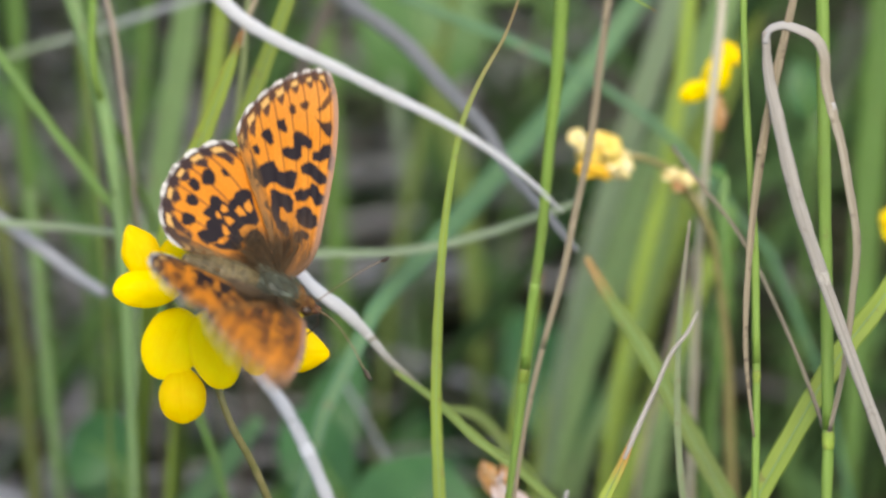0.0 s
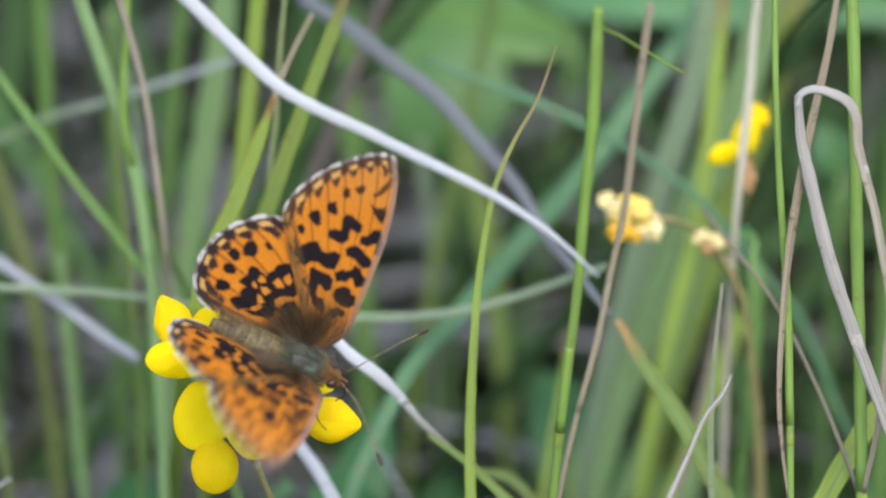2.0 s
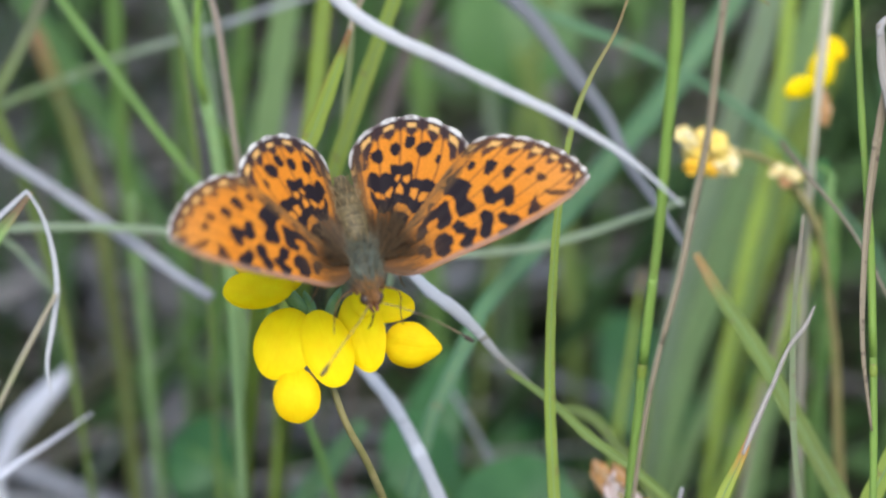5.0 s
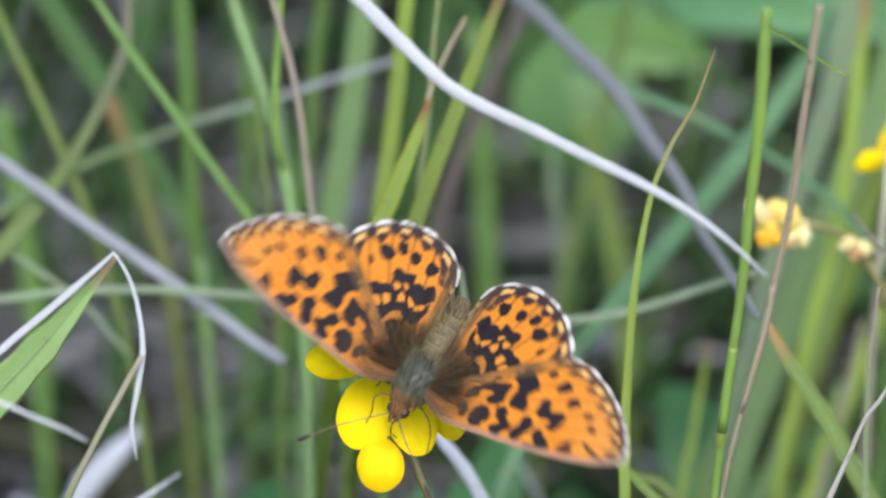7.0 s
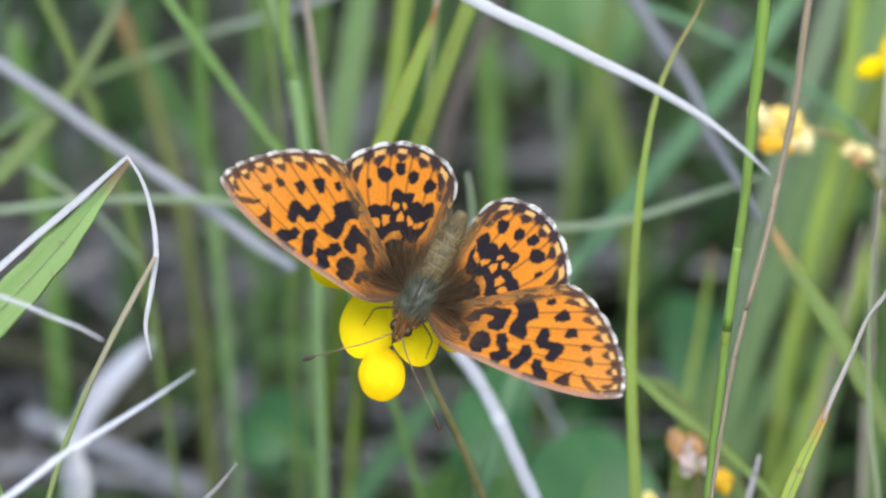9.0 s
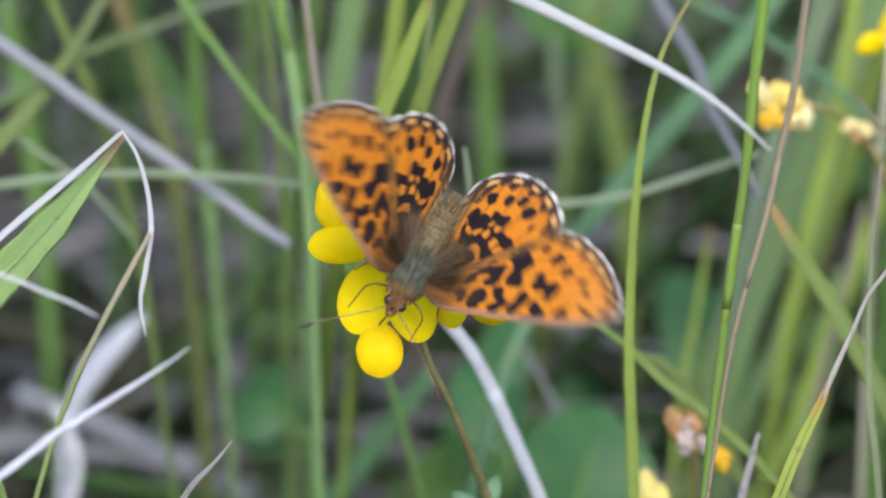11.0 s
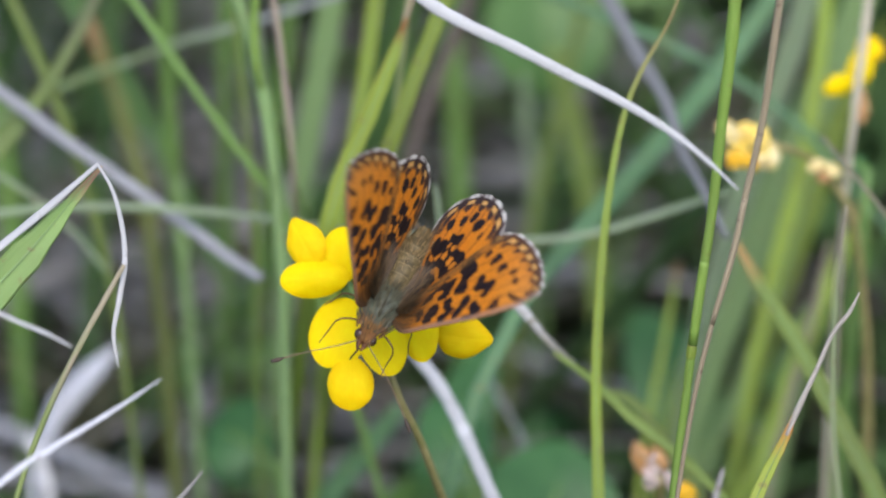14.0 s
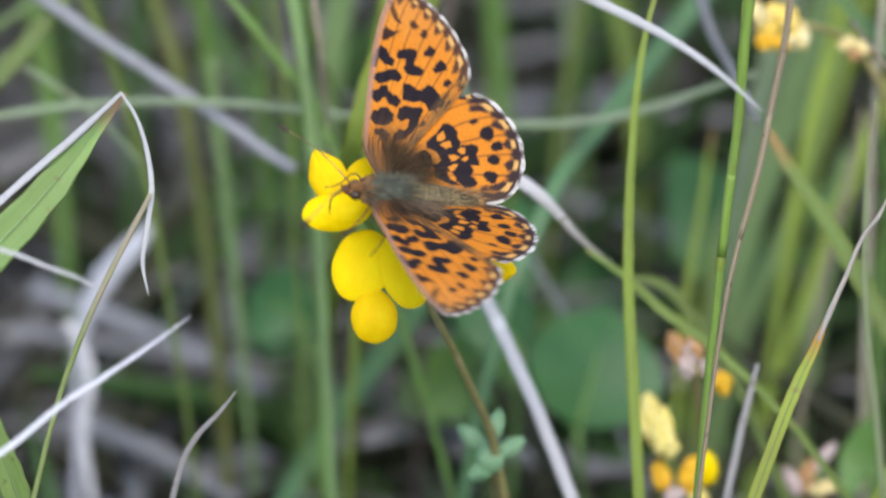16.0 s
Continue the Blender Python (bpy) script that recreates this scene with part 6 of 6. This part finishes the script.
# ---------------------------------------------------------------- what moves
def flaps():
    """Times in seconds with the lift of the left and the right wings, in degrees."""
    settle = [(0, 28, 27), (0.1, 20, 0), (0.2, 26, 45), (0.3, 36, 86), (0.4, 36, 78), (0.5, 31, 36), (0.6, 24, 5), (0.7, 28, 50), (0.8, 40, 92), (0.9, 38, 70), (0.96, 36, 22), (1.0, 35, 31), (1.04, 35, 42),
              (1.2, 38, 84), (1.3, 42, 92), (1.45, 28, 17), (1.5, 28, 22), (1.7, 42, 90), (1.8, 40, 78), (1.96, 57, 28), (2.0, 57, 37), (2.04, 56, 48), (2.2, 50, 92), (2.5, 55, 42), (2.7, 50, 92), (2.8, 46, 60), (2.9, 48, 40)]
    settle += [(2.96, 49, 45), (3.0, 50, 52), (3.04, 50, 60), (3.2, 46, 92), (3.3, 40, 66), (3.5, 9, 22), (3.7, 40, 84), (3.9, 30, 40), (4.1, 40, 86), (4.3, 25, 25), (4.6, 60, 65), (4.9, 20, 20), (5.2, 55, 55), (5.5, 15, 15)]
    a = [(5.8, 7, 12), (5.9, 48), (6.0, 46), (6.1, 14), (6.2, 45), (6.3, 70), (6.4, 8), (6.45, -25, 4), (6.5, -12, -8), (6.54, 2, 6), (6.6, 62), (6.7, 68), (6.8, 45), (6.9, 12), (6.94, -12, -6), (7.0, 7, 28), (7.04, 24, 56), (7.1, 80), (7.2, 58), (7.3, 30), (7.4, 8, 24), (7.46, 8, 24), (7.5, 29, 39), (7.54, 42, 52),
         (7.6, 78), (7.7, 63), (7.8, 36), (7.9, 16), (8.0, 23), (8.1, 76), (8.2, 66), (8.3, 42), (8.4, 18), (8.46, 19), (8.5, 26), (8.6, 66), (8.7, 76), (8.8, 52), (8.9, 25), (9.0, 21), (9.1, 45), (9.2, 79), (9.3, 58)]
    b = [(9.4, 25), (9.5, 26, 25), (9.6, 42), (9.7, 80), (9.8, 62), (10.0, 22), (10.15, 42), (10.25, 78), (10.45, 44), (10.6, 20), (10.75, 60), (10.85, 76), (11.1, 22), (11.25, 50), (11.35, 77), (11.55, 40), (11.7, 20),
         (11.8, 24), (11.9, 62), (12.0, 79, 72), (12.1, 60), (12.2, 36), (12.3, 20), (12.4, 48), (12.5, 77, 76), (12.6, 60), (12.7, 36), (12.8, 18), (12.9, 48), (13.0, 76, 76), (13.1, 58), (13.2, 36), (13.3, 20), (13.4, 38)]
    c = [(13.5, 73, 74), (13.6, 55), (13.7, 30), (13.8, 18), (13.9, 42), (13.96, 68), (14.0, 66, 66), (14.1, 50), (14.2, 26), (14.3, 18), (14.4, 44), (14.43, 70), (14.5, 60, 61), (14.6, 32), (14.7, 22), (14.8, 28), (14.9, 60), (14.96, 43, 52), (15.0, 35, 34), (15.04, 27, 18), (15.08, 19, 14), (15.1, 19),
         (15.2, 22), (15.3, 55), (15.4, 40), (15.5, -1, 2), (15.6, 12), (15.7, 55), (15.8, 48), (15.9, 30), (16.0, 19)]
    return settle + [(q[0], q[1], q[-1]) for q in a + b + c]


def motions():
    # the insect turns on the flower head
    walk(butterfly, [
        (0, pose(0.00249, 0.00068, 0.09886, -26.8, 19.5, -95.8)),
        (0.5, pose(0.00238, 0.00085, 0.09724, -24.9, 17.6, -98.7)),
        (1, pose(0.00245, 0.00201, 0.09773, -29.4, 15.4, -95.2)),
        (1.5, pose(0.00234, 0.00274, 0.09774, -33.3, 14.5, -99.9)),
        (2, pose(0.00186, 0.00071, 0.09852, -30.6, 30.0, -109.9)),
        (2.5, pose(0.00149, 0.00182, 0.09804, -35.9, 36.1, -117.1)),
        (3, pose(0.00148, 0.00206, 0.09773, -36.2, 32.1, -114.3)),
        (3.5, pose(0.00215, 0.00219, 0.09774, -34.8, 21.5, -109.7)),
        (4.5, pose(0.00120, 0.00243, 0.09918, -46.2, 13.4, -131.1)),
        (5.2, pose(0.00004, 0.00274, 0.10052, -32.6, -3.5, -170.2)),
        (5.8, pose(-0.00272, 0.00750, 0.09813, 6.3, -4.6, 171.0)),
        (6, pose(-0.00261, 0.00197, 0.09587, -31.4, -10.7, 160.3)),
        (6.5, pose(-0.00220, -0.00113, 0.09689, -33.2, -19.0, 165.6)),
        (7, pose(-0.00112, 0.00058, 0.09718, -42.2, -13.7, 150.7)),
        (7.5, pose(-0.00110, 0.00014, 0.09643, -41.1, -18.9, 165.4)),
        (8, pose(-0.00173, -0.00000, 0.09578, -53.4, -21.5, 165.3)),
        (8.5, pose(-0.00207, -0.00056, 0.09633, -60.5, -23.8, 162.9)),
        (9, pose(-0.00177, -0.00096, 0.09670, -64.1, -24.9, 165.7)),
        (9.5, pose(-0.00144, 0.00022, 0.09655, -55.9, -25.6, 168.2)),
        (12, pose(-0.00242, -0.00296, 0.09728, -43.6, -31.1, 171.0)),
        (12.5, pose(-0.00203, -0.00189, 0.09697, -43.2, -30.4, 169.8)),
        (13, pose(-0.00190, -0.00289, 0.09719, -43.3, -30.1, 170.5)),
        (13.5, pose(-0.00224, -0.00300, 0.09685, -41.4, -29.3, 170.9)),
        (14, pose(-0.00208, -0.00223, 0.09721, -44.6, -28.6, 170.4)),
        (14.5, pose(-0.00231, -0.00153, 0.09637, -46.9, -25.8, 173.5)),
        (15, pose(-0.00214, -0.00113, 0.09571, -51.8, -17.1, 178.3)),
        (15.5, pose(-0.00112, -0.00060, 0.09933, -6.6, -20.8, 143.1)),
        (15.7, pose(-0.00142, -0.00014, 0.09923, -1.2, -30.4, 125.7)),
        (16, pose(-0.00354, -0.00084, 0.09897, 15.0, -18.6, 96.1))])
    # the wings beat about their hinges
    table = flaps()
    for ob, side, lift in wings:
        hind = lift < 0.7
        rows = []
        for t, left, right in table:
            v = right if side > 0 else left
            v = v * 0.97 - 1.0 if hind else v
            back = np.interp(t, (0, 3, 3.5, 4.5, 6, 15.2, 16), (4, 3, 8, 3, 0, 0, 8)) if hind else 0.0
            # the raised wings are drawn back a little
            drawn = np.interp(v, (40, 68), (0, 6 if side > 0 else 12 if hind else 3)) if t > 5.5 else 0.0
            rows.append((t, pose(side * 0.0009, 0, lift * MM, 0, -side * v, -side * back) @ pose(0, 0, 0, 0, 0, -side * drawn)))
        walk(ob, rows)
    # the grey leaf end sways about its lower end
    foot = bent_straw.location.copy()
    walk(bent_straw, [(t, Matrix.Translation(foot) @ Matrix.Rotation(radians(a), 4, TOWARD)) for t, a in ((0, 8.0), (2, 6.0), (3.5, 2.2), (5.8, 0.0), (9.5, -4.5), (12.5, -6.5), (16, -6.5))])
    # the flower head nods under its weight
    nod = [(0, 0.00057, 0.00163, 0.00017, -1.1), (0.5, 0.00047, 0.00186, -0.00090, -3.0), (1, 0.00067, 0.00289, -0.00064, -1.0), (1.5, 0.00080, 0.00345, -0.00080, -1.0), (2, 0.00034, 0.00171, -0.00030, -1.5), (2.5, 0.00038, 0.00187, -0.00030, -0.9),
           (3, 0.00053, 0.00282, -0.00075, -0.7), (3.5, 0.00069, 0.00287, -0.00071, -0.8), (3.7, 0.00045, 0.00282, -0.00077, -0.9), (5.8, 0.00011, 0.00221, 0.00006, 1.1), (6, -0.00027, 0.00112, -0.00112, 0.5), (6.5, -0.00018, 0.00021, -0.00012, 1.4),
           (7, 0.00047, 0.00044, 0.00048, 2.0), (7.5, 0.00052, 0.00040, 0.00011, 2.9), (8, -0.00005, 0.00050, -0.00055, 1.3), (8.5, -0.00039, 0.00021, -0.00033, 1.7), (9, -0.00005, -0.00005, -0.00012, 0.1), (9.5, 0.00040, 0.00087, 0.00011, 2.0),
           (9.7, -0.00029, 0.00059, -0.00058, 0.0), (11.8, 0.00023, -0.00089, 0.00062, 0.0), (12, 0.00019, -0.00097, 0.00035, -2.0), (12.5, 0.00007, -0.00042, 0.00037, 0.1), (13, 0.00021, -0.00051, 0.00005, -1.1), (13.5, 0.00015, -0.00051, 0.00010, 0.7),
           (14, 0.00009, 0.00014, -0.00015, 0.6), (14.5, 0.00001, 0.00020, -0.00045, -1.8), (15, -0.00020, 0.00054, -0.00100, 1.3), (15.5, 0.00053, 0.00037, -0.00026, 4.1), (16, -0.00041, -0.00066, -0.00117, -0.2)]
    walk(flower_head, [(t, Matrix.Translation(HEAD_AT + Vector((x, y, z))) @ TILT @ pose(0, 0, 0, 0, 0, turn)) for t, x, y, z, turn in nod])


motions()
